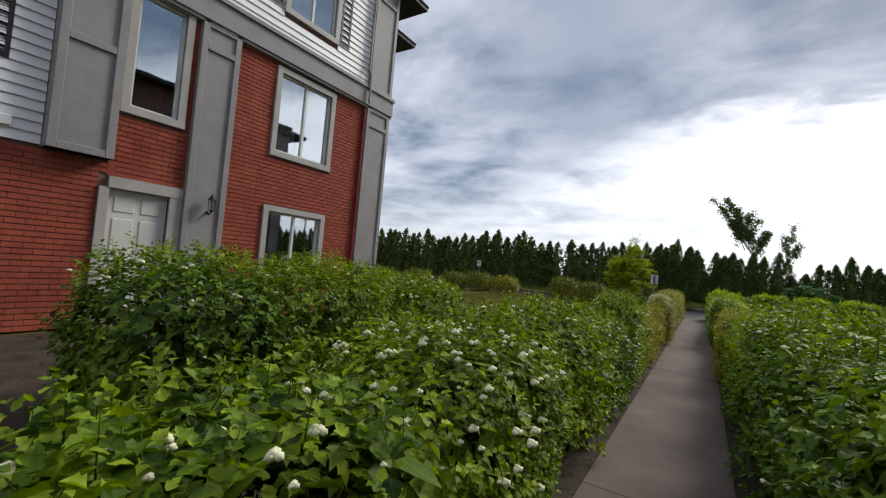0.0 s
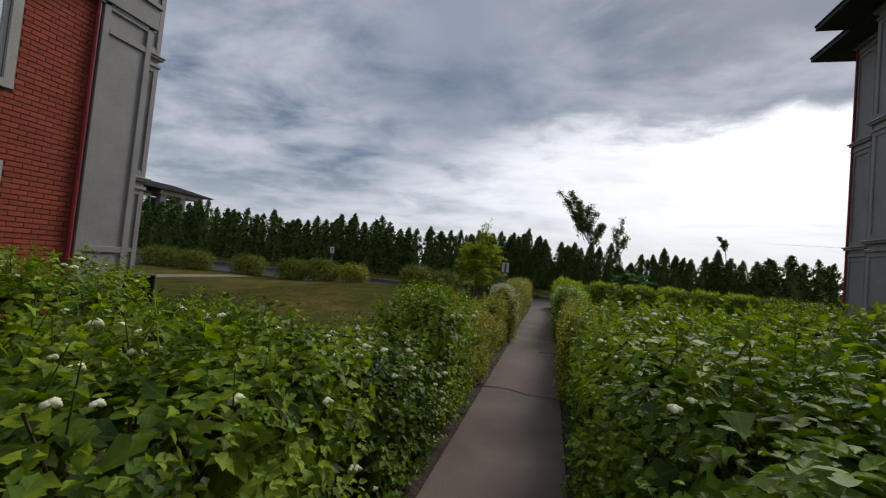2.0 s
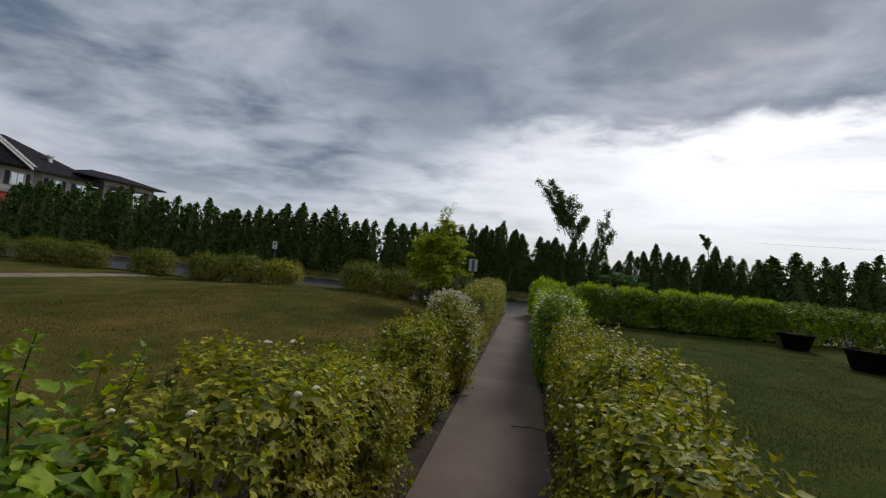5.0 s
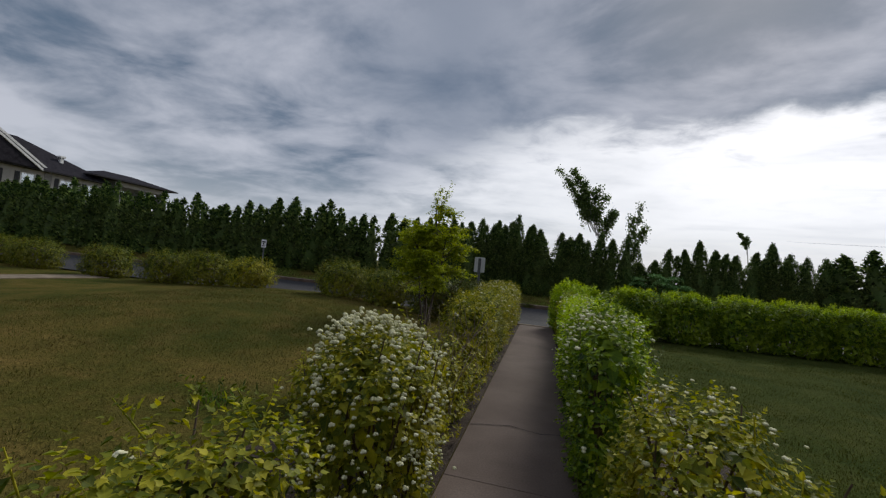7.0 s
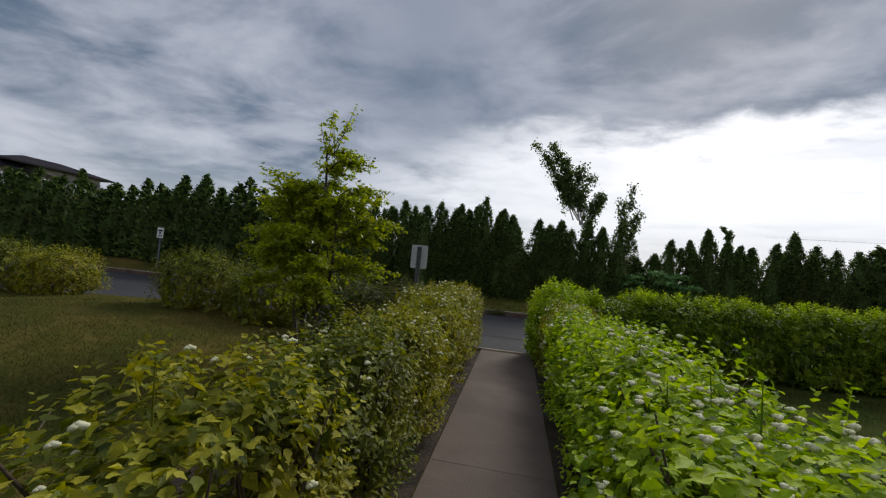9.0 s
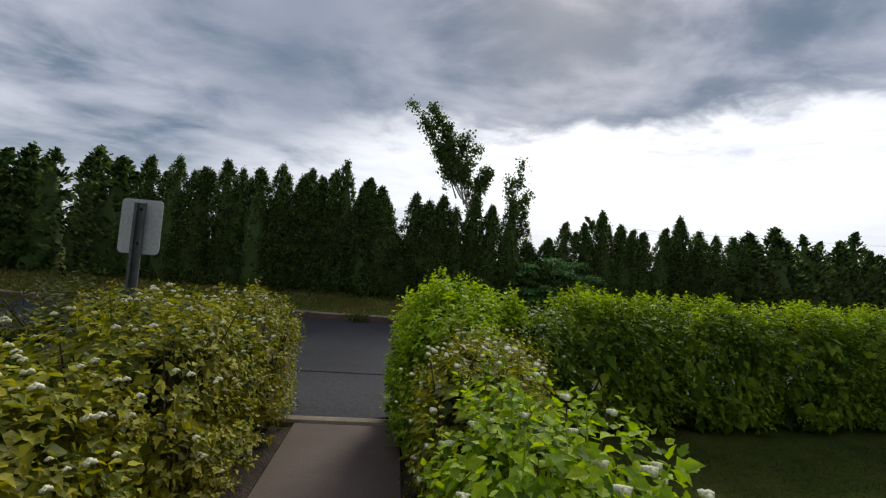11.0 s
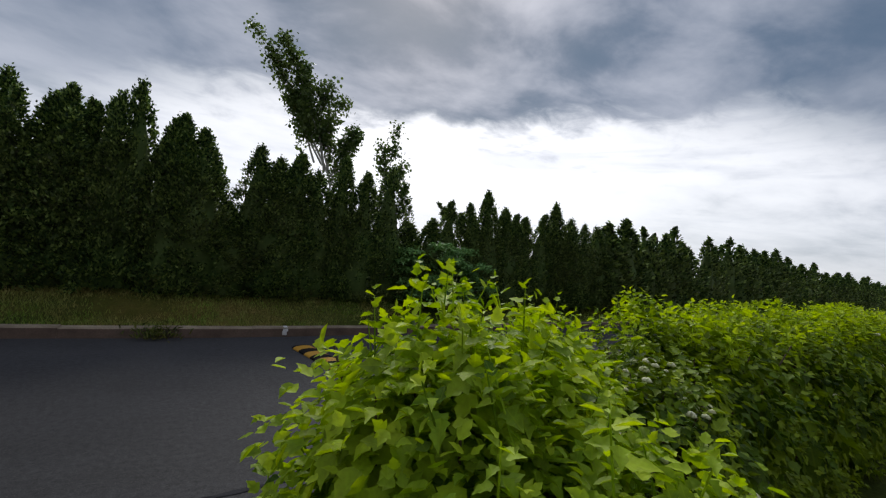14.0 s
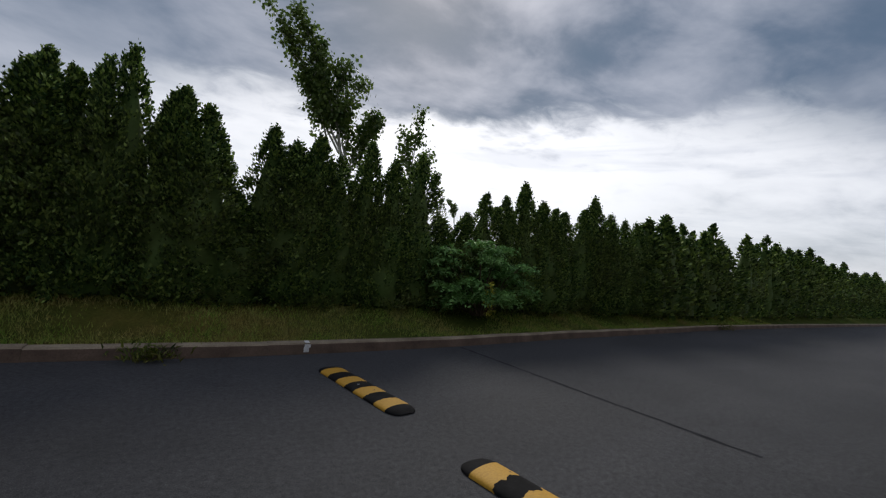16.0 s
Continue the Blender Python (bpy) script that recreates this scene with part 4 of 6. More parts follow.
# the far building beyond the conifers
far = root("apartment_building", 0, 0, 0, "distant brick and beige apartment building with dark roof", "building")
FX = -68.0
solid_wall("wall", far, [(FX - 14, FX, 10, 58.4, 0, 5.87)], BRICK)
solid_wall("wall", far, [(FX - 14, FX + 0.02, 10, 58.4, 5.87, 9.25)], TRIM)
part("belt_board", boxes((FX - 0.02, FX + 0.14, 10, 58.5, 5.7, 6.1)), GREYPAINT, far)
for y in [47.9 - 4.05 * k for k in range(8)] + [52.4, 56.0]:
    for z0 in (0.75, 3.4, 6.75):
        w = under("window", None, far)
        part("window_trim", boxes((FX, FX + 0.12, y, y + 1.7, z0, z0 + 0.15), (FX, FX + 0.12, y, y + 1.7, z0 + 1.65, z0 + 1.8), (FX, FX + 0.12, y, y + 0.15, z0 + 0.15, z0 + 1.65), (FX, FX + 0.12, y + 1.55, y + 1.7, z0 + 0.15, z0 + 1.65), (FX, FX + 0.09, y + 0.82, y + 0.88, z0 + 0.15, z0 + 1.65)), VINYL, w)
        part("pane", boxes((FX + 0.03, FX + 0.045, y + 0.15, y + 1.55, z0 + 0.15, z0 + 1.65)), GLASS, w)
        if z0 > 6:
            for q in (y - 0.55, y + 1.75):
                part("shutter", boxes((FX + 0.02, FX + 0.08, q, q + 0.5, z0, z0 + 1.8)), SHUTTER, w)
for y in (30.0, 41.5, 50.6):
    panelled(far, FX, y, y + 0.9, 0, 9.1, cuts=(3.0, 6.0))
# the corner porch
for x, y in ((FX + 0.6, 60.3), (FX + 0.6, 64.3), (FX + 0.6, 68.3), (FX - 5.5, 68.3)):
    pillar(far, x - 1.1, x, y - 0.55, y + 0.55, 9.3, (3.0, 6.0))
part("porch_beam", boxes((FX - 6.5, FX + 0.5, 59.8, 68.8, 9.3, 10.06)), TRIM, far)
# back wall coloured dark for the shade deep in the porch
part("porch_wall", boxes((FX - 8.0, FX - 7.7, 58.4, 69.0, 0, 9.3)), SHADEWALL, far)
for z in (2.75, 5.8):
    part("porch_floor", boxes((FX - 7.6, FX + 0.4, 58.5, 68.7, z, z + 0.25)), GREYPAINT, far)
    part("porch_rail", boxes((FX + 0.1, FX + 0.16, 60.9, 67.7, z + 1.15, z + 1.22), *[(FX + 0.11, FX + 0.15, y, y + 0.05, z + 0.25, z + 1.15) for y in np.arange(61.0, 67.7, 0.3)]), SHUTTER, far)
hip_roof(far, FX - 15, FX + 1.2, 8, 59, 9.3, 4.9)
hip_roof(far, FX - 8, FX + 1.8, 55.5, 70.2, 10.2, 1.5)


def gable(x, back, y0, y1, z, rise):
    """A gable that faces +x, with white rake boards."""
    mid = (y0 + y1) / 2
    bm = bmesh.new()
    g = [bm.verts.new(p) for p in ((x, y0, z), (x, y1, z), (x, mid, z + rise), (back, y0, z), (back, y1, z), (back, mid, z + rise))]
    for f in ((0, 1, 2), (0, 2, 5, 3), (1, 4, 5, 2), (3, 5, 4), (0, 3, 4, 1)):
        bm.faces.new([g[k] for k in f])
    roof = part("gable_roof", bm, SHINGLE, far)
    for ya in (y0, y1):
        bm = bmesh.new()
        ring = [(ya, z - 0.25), (ya, z + 0.08), (mid, z + rise + 0.08), (mid, z + rise - 0.25)]
        A = [bm.verts.new((x + 0.02, p, q)) for p, q in ring]
        B = [bm.verts.new((x + 0.16, p, q)) for p, q in ring]
        bm.faces.new(A), bm.faces.new(B[::-1])
        for k in range(4):
            bm.faces.new((A[k], B[k], B[(k + 1) % 4], A[(k + 1) % 4]))
        bmesh.ops.recalc_face_normals(bm, faces=bm.faces[:])
        part("rake_board", bm, VINYL, roof, "white rake board")


gable(FX + 1.5, FX - 7, 34.6, 49.4, 9.3, 5.2)
gable(FX + 0.4, FX - 8, 33.0, 51.0, 9.3, 6.2)
part("roof_vent", boxes((FX - 2.2, FX - 1.8, 53.4, 53.8, 10.8, 11.9), (FX - 2.35, FX - 1.65, 53.25, 53.95, 11.9, 12.15)), VINYL, far)


# ---- hedges and shrubs ----
HEDGE = "clipped shrubs along the path"
GREENL = "dense green lobed-leaf shrub beside the path"
YELLOWL = "yellow-green shrub with russet leaves beside the path"
rs = random.Random(21)
# left of the path: centre y, half length, height, half width, material, label, flowers, leaf size
LEFT = [
    (-3.4, 1.1, 1.10, 0.60, GREEN, GREENL, 10, 0.06), (-1.2, 1.2, 1.05, 0.62, GREEN, GREENL, 30, 0.06),
    (0.75, 0.80, 0.92, 0.62, MIDGREEN, "green shrub with white flower heads", 60, 0.085), (2.25, 0.85, 1.06, 0.62, MIDGREEN, "green shrub dotted with white flower heads", 190, 0.052),
    (3.85, 0.90, 1.14, 0.60, MIDGREEN, GREENL, 40, 0.058), (5.30, 0.74, 0.90, 0.60, GREEN, "green shrub dotted with white flower heads", 110, 0.056), (6.65, 0.74, 1.19, 0.42, MIDGREEN, GREENL, 30, 0.048),
    (7.95, 0.65, 1.06, 0.40, YELLOW, YELLOWL, 16, 0.036), (9.05, 0.50, 0.80, 0.42, YELLOW, YELLOWL, 12, 0.036), (10.25, 0.48, 0.96, 0.31, YELLOW, YELLOWL, 12, 0.036),
    (12.25, 0.42, 0.98, 0.30, YELLOW, "thin scraggly yellow-green shrub with bare twigs", 0, 0.038), (13.15, 0.50, 0.66, 0.42, YELLOW, "thin scraggly yellow-green shrub with bare twigs", 6, 0.036), (14.0, 0.45, 0.72, 0.38, YELLOW, "thin scraggly yellow-green shrub with bare twigs", 0, 0.038),
    (14.95, 0.62, 1.12, 0.34, YELLOW, YELLOWL, 18, 0.042), (16.1, 0.62, 1.06, 0.42, MIDBUSH, "dull green shrub with faded flower heads", 50, 0.042),
    (17.4, 0.75, 1.06, 0.48, YELLOW, YELLOWL, 100, 0.040), (18.75, 0.70, 1.12, 0.52, YELLOW, YELLOWL, 130, 0.041), (20.05, 0.75, 1.20, 0.50, YELLOW, "yellow-green shrub with many white flower heads", 150, 0.042),
    (21.25, 0.58, 1.16, 0.42, YELLOW, "yellow-green shrub with many white flower heads", 90, 0.042),
]
for i, (y, hy, h, hx, mat, lab, fl, ls) in enumerate(LEFT):
    n = int((2500 if mat in (GREEN, MIDGREEN) else 2000) * (2 * hy) * (0.5 if "scraggly" in lab else 1) * (0.075 / ls) ** 1.5 * (0.55 + hx) * (0.25 if y < -2 else 0.6 if y < -0.8 else 1))
    lush = mat in (GREEN, MIDGREEN)
    shrub(100 + i, -0.47 - hx, y, hx, hy * 1.08, h, mat, n, ls, lab, HEDGE, NINEBARK if lush else LOBED, fl, int((60 if lush else 14) * hy), fsize=0.042 if lush else 0.028, shootmat=MIDGREEN if lush else mat, power=4.0 if lush else 3.0)
shrub(140, -0.68, 11.42, 0.34, 0.42, 1.15, YELLOW, 5200, 0.036, "round shrub covered in white flower clusters", HEDGE, LOBED, 950, 0, 0.0225, power=2.6)
for i, (x, y, hx, hy, h) in enumerate([(-1.22, 9.75, 0.45, 0.38, 0.68), (-1.35, 10.80, 0.40, 0.34, 0.50), (-1.25, 12.75, 0.45, 0.45, 0.52), (-1.75, 13.1, 0.40, 0.35, 0.50)]):
    shrub(145 + i, x, y, hx, hy, h, YELLOW, 2600, 0.036, "low straggling yellow-green shrub at the lawn's edge", HEDGE, LOBED, 4, 16, power=2.4)
# bare twigs of the thin shrubs
tw = []
for i in range(64):
    x, y = rs.uniform(-1.15, -0.55), rs.uniform(12.7, 14.5)
    tw.append([(x, y, 0, 0.006), (x + rs.uniform(-0.15, 0.15), y + rs.uniform(-0.15, 0.2), 0.45, 0.004), (x + rs.uniform(-0.3, 0.3), y + rs.uniform(-0.2, 0.4), rs.uniform(0.7, 1.0), 0.002)])
V, F = tubes(tw, 4)
tagged(new("bare_twigs", mesh_of("bare_twigs", V, F, DEADTWIG)), "bare grey-brown dead twigs in the hedge", "twigs", kind="stuff")
# right of the path
RIGHT = [
    (-3.6, 1.0, 1.20, 0.65, GREEN, GREENL, 6, 0.056, 0.48), (-1.7, 1.1, 1.20, 0.65, GREEN, GREENL, 8, 0.056, 0.48), (0.3, 1.0, 1.18, 0.65, MIDGREEN, "green shrub dotted with white flower heads", 60, 0.058, 0.48),
    (2.1, 0.95, 1.24, 0.65, GREEN, GREENL, 14, 0.056, 0.48), (3.85, 0.95, 1.28, 0.65, GREEN, GREENL, 24, 0.055, 0.47), (5.4, 0.80, 1.28, 0.65, MIDGREEN, GREENL, 34, 0.060, 0.47), (6.55, 0.60, 1.24, 0.60, MIDGREEN, GREENL, 40, 0.056, 0.48),
    (7.9, 0.70, 1.10, 0.26, YELLOW, YELLOWL, 14, 0.042, 0.40), (9.2, 0.68, 1.10, 0.40, YELLOW, YELLOWL, 50, 0.042, 0.42), (10.4, 0.50, 0.98, 0.34, YELLOW, "dull yellow-green shrub with small pale buds", 60, 0.036, 0.44), (11.42, 0.46, 1.02, 0.34, YELLOW, "dull yellow-green shrub with small pale buds", 60, 0.036, 0.46),
    (12.45, 0.52, 1.25, 0.18, MIDGREEN, "tall narrow green shrub with white flower heads", 90, 0.042, 0.37), (13.55, 0.66, 1.17, 0.36, MIDGREEN, "green shrub thick with white flower heads", 210, 0.046, 0.35),
    (14.95, 0.80, 1.13, 0.48, LIME, "lime-green shrub thick with white flower heads", 230, 0.05, 0.36), (16.5, 0.80, 1.12, 0.44, LIME, "lime-green shrub with white flower heads", 110, 0.058, 0.48), (17.9, 0.72, 1.06, 0.44, LIME, "lime-green shrub with white flower heads", 100, 0.066, 0.50),
    (18.95, 0.46, 1.06, 0.34, LIME, "lime-green shrub with white flower heads", 40, 0.054, 0.48), (19.95, 0.52, 1.08, 0.40, YELLOW, "yellow-green shrub with many white flower heads", 130, 0.044, 0.44),
]
for i, (y, hy, h, hx, mat, lab, fl, ls, inner) in enumerate(RIGHT):
    n = int(1850 * (2 * hy) * (0.08 / ls) ** 1.5 * (0.5 + hx) * (0.25 if y < -1 else 1))
    shrub(200 + i, inner + hx, y, hx, hy * 1.08, h, mat, n, ls, lab, HEDGE, LOBED if mat is YELLOW else NINEBARK, fl, int((5 if 12 < y < 14 else 55 if y < 7 else 14 if mat is LIME else 12) * hy), fsize=0.024 if 7 < y < 12 else 0.030 if 12 < y < 16 else 0.035, shootmat=MIDGREEN if mat is GREEN else mat, power=4.0 if mat is not YELLOW else 3.0)
# the deep mass behind the right-hand row
for i, (x, y, hx, hy, h) in enumerate([(2.45, -2.4, 0.8, 1.5, 1.34), (2.45, 0.4, 0.8, 1.4, 1.36), (2.45, 2.9, 0.8, 1.3, 1.36), (2.4, 5.3, 0.75, 1.15, 1.37), (4.0, -1.0, 0.9, 2.0, 1.42), (4.0, 2.6, 0.9, 1.7, 1.42), (4.0, 5.4, 0.8, 1.3, 1.40), (5.5, 3.2, 0.8, 1.8, 1.40), (5.5, 6.3, 0.8, 1.3, 1.36), (2.5, 7.0, 0.7, 0.7, 1.29), (4.0, 7.3, 0.8, 0.8, 1.29)]):
    shrub(300 + i, x, y, hx, hy, h, GREEN, int(2400 * hy), 0.075, "broad green leafy shrub in the deep bed", "shrubs in the deep beds", LOBED, 16, 60, 0.042, shootmat=MIDGREEN, power=4.5)
# the row in front of the brick wall
for i, (x, y, hx, hy, h, fl, mt) in enumerate([(-3.5, 1.78, 0.85, 0.74, 1.34, 20, GREEN), (-3.5, 3.1, 0.85, 0.95, 1.36, 30, MIDGREEN), (-3.4, 4.7, 0.85, 0.9, 1.22, 50, MIDGREEN), (-3.2, 6.0, 0.7, 0.65, 0.78, 35, GREEN)]):
    shrub(320 + i, x, y, hx, hy, h, mt, int(10000 * hy), 0.06, "green shrub near the brick wall", "shrubs in the deep beds", LOBED, fl, 50, 0.04, shootmat=MIDGREEN, power=3.4)
shrub(330, -6.6, 9.9, 0.7, 0.5, 0.45, DULL, 1100, 0.05, "low dark shrub at the foot of the building", "", OVAL, 0, 0)
# end shrub and the clipped hedge along the road
ROADH = "clipped hedge shrubs along the road"
shrub(340, 0.78, 21.00, 0.40, 0.42, 1.18, LIME, 6500, 0.055, "bright lime-green leafy shrub at the hedge corner", ROADH, NINEBARK, 5, 16, power=2.8)
shrub(341, 0.83, 21.40, 0.48, 0.44, 1.31, LIME, 9000, 0.068, "bright lime-green leafy shrub at the hedge corner", ROADH, NINEBARK, 4, 26, power=2.5)
shrub(344, 1.34, 21.72, 0.42, 0.36, 1.22, LIME, 4200, 0.066, "bright lime-green leafy shrub at the hedge corner", ROADH, NINEBARK, 4, 20, power=2.6)
shrub(343, 1.02, 20.46, 0.42, 0.40, 1.05, YELLOW, 3600, 0.048, "low yellow-green shrub with large white flower heads", ROADH, LOBED, 90, 0, 0.029, power=2.6)
shrub(342, 1.75, 21.50, 0.35, 0.40, 1.15, MIDGREEN, 3200, 0.046, "dull green shrub with faded flower heads", ROADH, LOBED, 60, 6, 0.030, power=2.6)
x, i = 2.55, 0
while x < 46:
    hl = 0.68 if x < 14 else 1.3
    y = 21.53 + 0.113 * x
    det = 6000 if x < 9 else 2200 if x < 16 else 1300
    shrub(350 + i, x, y, hl * 1.10, 0.44, 1.25 + rs.uniform(-0.05, 0.06), MIDGREEN, det, 0.062 if x < 9 else 0.075 if x < 16 else 0.10, "dense green clipped hedge shrub by the road", ROADH, LOBED if x < 9 else OVAL, 10 if x < 7 else 0, 80 if x < 9 else 50, shootmat=LIME if x < 9 else MIDGREEN, turn=6.4, power=4.5)
    x += 2 * hl
    i += 1
# loose bushes on the left between lawn and road
ROADB = "loose bushes between lawn and road"
for i, (x, hx, h, mt) in enumerate([(-24.0, 2.0, 1.15, DULL), (-20.2, 1.3, 1.1, MIDBUSH), (-17.9, 1.1, 1.1, MIDBUSH), (-14.5, 1.0, 1.12, MIDBUSH), (-11.9, 0.9, 1.10, MIDBUSH), (-10.3, 0.9, 1.12, MIDBUSH), (-8.7, 0.75, 0.92, YELLOW), (-5.6, 0.80, 1.08, MIDBUSH), (-4.2, 0.75, 1.02, MIDBUSH), (-2.75, 0.80, 1.16, DULL), (-1.70, 0.68, 1.20, DULL)]):
    y = 20.4 if x < -2 else 20.75
    z = float(ground_z(np.array(x), np.array(y)))
    shrub(400 + i, x, y, hx, 0.62, h, mt, int(6000 * hx ** 0.7), 0.056, "rounded bush between the lawn and the road", ROADB, OVAL, 0, 10, z0=z, power=2.6)


# ---- trees ----
def conifer(seed, sprays, size, twin=False):
    """A columnar arborvitae, 1 m tall and about 0.3 m wide, to be scaled."""
    rng = np.random.default_rng(seed)
    ob = root("conifer_tree", 0, 0, 0, "tall narrow dark green conifer in a close row", "tree", "row of conifers behind the road")
    tufts = sprays // (16 if sprays > 4000 else 4)
    z = rng.random(tufts) ** 0.88
    a = rng.uniform(0, 2 * math.pi, tufts)
    ph = rng.uniform(0, 6, 4)
    r = 0.140 * np.minimum(1, (0.82 + 2.0 * z)) * np.clip((1.0 - z) / 0.56, 0, 1) ** 0.86
    r *= 1 + 0.12 * np.sin(3 * a + ph[0] + 5 * z) + 0.10 * np.sin(23 * z + 2 * a + ph[1]) + rng.uniform(-0.14, 0.12, tufts)
    T = np.stack([np.cos(a) * r + 0.025 * np.sin(2.2 * z + ph[3]), np.sin(a) * r, z], 1)
    if twin:
        k = rng.random(tufts) < 0.36
        T[k] = T[k] * np.array((0.7, 0.7, 0.90)) + np.array((0.085, 0.03, 0))
    pick = rng.integers(0, tufts, sprays)
    P = T[pick] + rng.normal(0, 1, (sprays, 3)) * np.array((0.009, 0.009, 0.015))
    a = a[pick] + rng.normal(0, 0.5, sprays)
    o = np.stack([np.cos(a), np.sin(a), np.full(len(a), 0.15)], 1)
    n = len(P)
    side = np.stack([-np.sin(a), np.cos(a), np.zeros(n)], 1)
    # sprays stand on edge and point up and outwards
    d = 0.75 * o + np.array((0, 0, 1.0)) + rng.normal(0, 0.35, (n, 3))
    d /= np.linalg.norm(d, axis=1)[:, None]
    s = side * rng.uniform(-1, 1, n)[:, None] + o * rng.normal(0, 0.7, n)[:, None] + rng.normal(0, 0.2, (n, 3))
    s -= (s * d).sum(1)[:, None] * d
    s /= np.linalg.norm(s, axis=1)[:, None] + 1e-9
    w = np.cross(d, s)
    sz = size * rng.uniform(0.6, 1.35, n)
    V = P[:, None] + sz[:, None, None] * ((SPRAY[None, 1:, 0:1] - 0.5) * d[:, None] + SPRAY[None, 1:, 1:2] * s[:, None] + SPRAY[None, 1:, 2:3] * w[:, None])
    k = len(SPRAY) - 1
    tri = np.array([(0, 1, 2), (0, 2, 3)])
    F = (np.arange(n) * k)[:, None, None] + tri[None]
    tagged(under("crown", mesh_of("crown", V.reshape(-1, 3), F.reshape(-1, 3), CONIFER), ob), kind="stuff")
    # inner foliage, lumpy and dark
    V, F, m, q = [], [], 12, 14
    for i in range(q):
        zz = 0.02 + 0.93 * i / (q - 1)
        rr = 0.082 * min(1, 0.8 + 2 * zz) * min(1, max(0.02, (0.95 - zz) / 0.56)) ** 0.9
        for j in range(m):
            t = 2 * math.pi * j / m
            rj = rr * (1 + rng.uniform(-0.22, 0.22))
            V.append((math.cos(t) * rj + 0.025 * math.sin(2.2 * zz + ph[3]), math.sin(t) * rj, zz))
    F = [(i * m + j, i * m + (j + 1) % m, (i + 1) * m + (j + 1) % m, (i + 1) * m + j) for i in range(q - 1) for j in range(m)]
    under("inner_foliage", mesh_of("inner_foliage", V, F, CONIFER), ob)
    V, F = tubes([[(0, 0, -0.03, 0.018), (0, 0, 0.3, 0.015), (0.0, 0, 0.8, 0.005)]], 7)
    under("trunk", mesh_of("trunk", V, F, BARK, True), ob)
    return ob


KINDS = [conifer(500, 10500, 0.0175), conifer(501, 10500, 0.0175, True), conifer(502, 10500, 0.0175), conifer(503, 10500, 0.0175, True)]
FARKINDS = [conifer(510, 1700, 0.036), conifer(511, 1700, 0.036, True), conifer(512, 1700, 0.036)]
# place along the row and height of the tip of the nearest trees
TIPS = [(4.35, 2.35), (4.9, 2.6), (0.28, 2.3), (-3.55, 3.75), (-3.1, 3.95), (-2.54, 3.7), (-2.31, 3.88), (-1.95, 3.7), (-1.66, 3.85), (-1.36, 4.24), (-0.82, 3.67), (-0.53, 3.80), (-0.22, 3.6), (0.80, 3.52), (1.14, 3.36), (1.52, 3.55), (1.95, 3.25), (2.53, 3.63), (2.98, 3.38), (3.8, 3.70),
        (5.53, 3.16), (6.17, 3.20), (6.80, 3.63), (7.45, 3.25), (8.2, 3.0), (9.0, 3.2), (9.79, 3.66), (10.45, 3.25), (11.03, 3.16), (12.7, 3.3), (13.58, 3.69), (14.3, 3.3), (15.02, 3.58), (15.9, 3.4), (16.7, 3.5), (17.62, 3.91), (18.3, 3.3), (19.0, 3.2)]
LEFTTIPS = [(-22.13, 3.95), (-21.3, 4.0), (-20.54, 4.38), (-19.8, 3.8), (-19.27, 3.53), (-18.7, 3.7), (-18.17, 3.8), (-17.4, 3.75), (-16.66, 4.1), (-16.0, 3.9), (-15.3, 4.0), (-14.75, 4.34), (-14.1, 4.1), (-13.5, 4.42), (-12.8, 3.9), (-12.1, 4.1), (-11.45, 4.43), (-10.78, 3.73), (-10.2, 3.6), (-9.6, 3.74), (-8.82, 3.69), (-7.89, 3.93), (-7.11, 3.63), (-6.4, 3.75), (-5.7, 3.85), (-5.1, 3.6), (-4.5, 3.9), (-4.0, 3.7)]
tr = random.Random(33)
spots = [(x, z + (0.12 if x > 8 else 0.0)) for x, z in TIPS + LEFTTIPS] + [(11.8, 3.3), (9.4, 3.1), (12.3, 3.5), (7.8, 3.15)]
x = 20.4
while x < 190:
    spots.append((x, 3.78 + tr.uniform(-0.4, 0.5)))
    x += tr.uniform(0.9, 1.5) + (0.9 if tr.random() < 0.12 else 0) + max(0, x - 50) * 0.02
x = -22.9
while x > -38.3:
    spots.append((x, 4.3 + tr.uniform(-0.4, 0.5) + 0.02 * (-22 - x)))
    x -= tr.uniform(0.7, 1.05)
used = set()
for i, (x, zt) in enumerate(spots):
    y = 29.6 if x < 3 else 29.6 + 0.115 * (x - 3)
    y += tr.uniform(-0.12, 0.12)
    base = float(ground_z(np.array(x), np.array(y))) - 0.02
    h = zt - base
    near = -7 < x < 12
    kinds = KINDS if near else FARKINDS
    k = tr.randrange(len(kinds))
    fat = tr.uniform(0.92, 1.18) * (1.0 if near else 1.28 if x > 0 else 1.4)
    m = pose(x, y, base, tr.uniform(-1.5, 1.5), tr.uniform(-1.5, 1.5), tr.uniform(0, 360)) @ Matrix.Diagonal((4.0 * fat, 4.0 * fat, h, 1))
    src = kinds[k]
    if src.name not in used:
        used.add(src.name)
        src.matrix_basis = m
        src.scale = m.to_scale()
    else:
        c = src.copy()
        scene.collection.objects.link(c)
        c.matrix_basis = m
        for o in src.children:
            d = o.copy()
            scene.collection.objects.link(d)
            d.parent = c


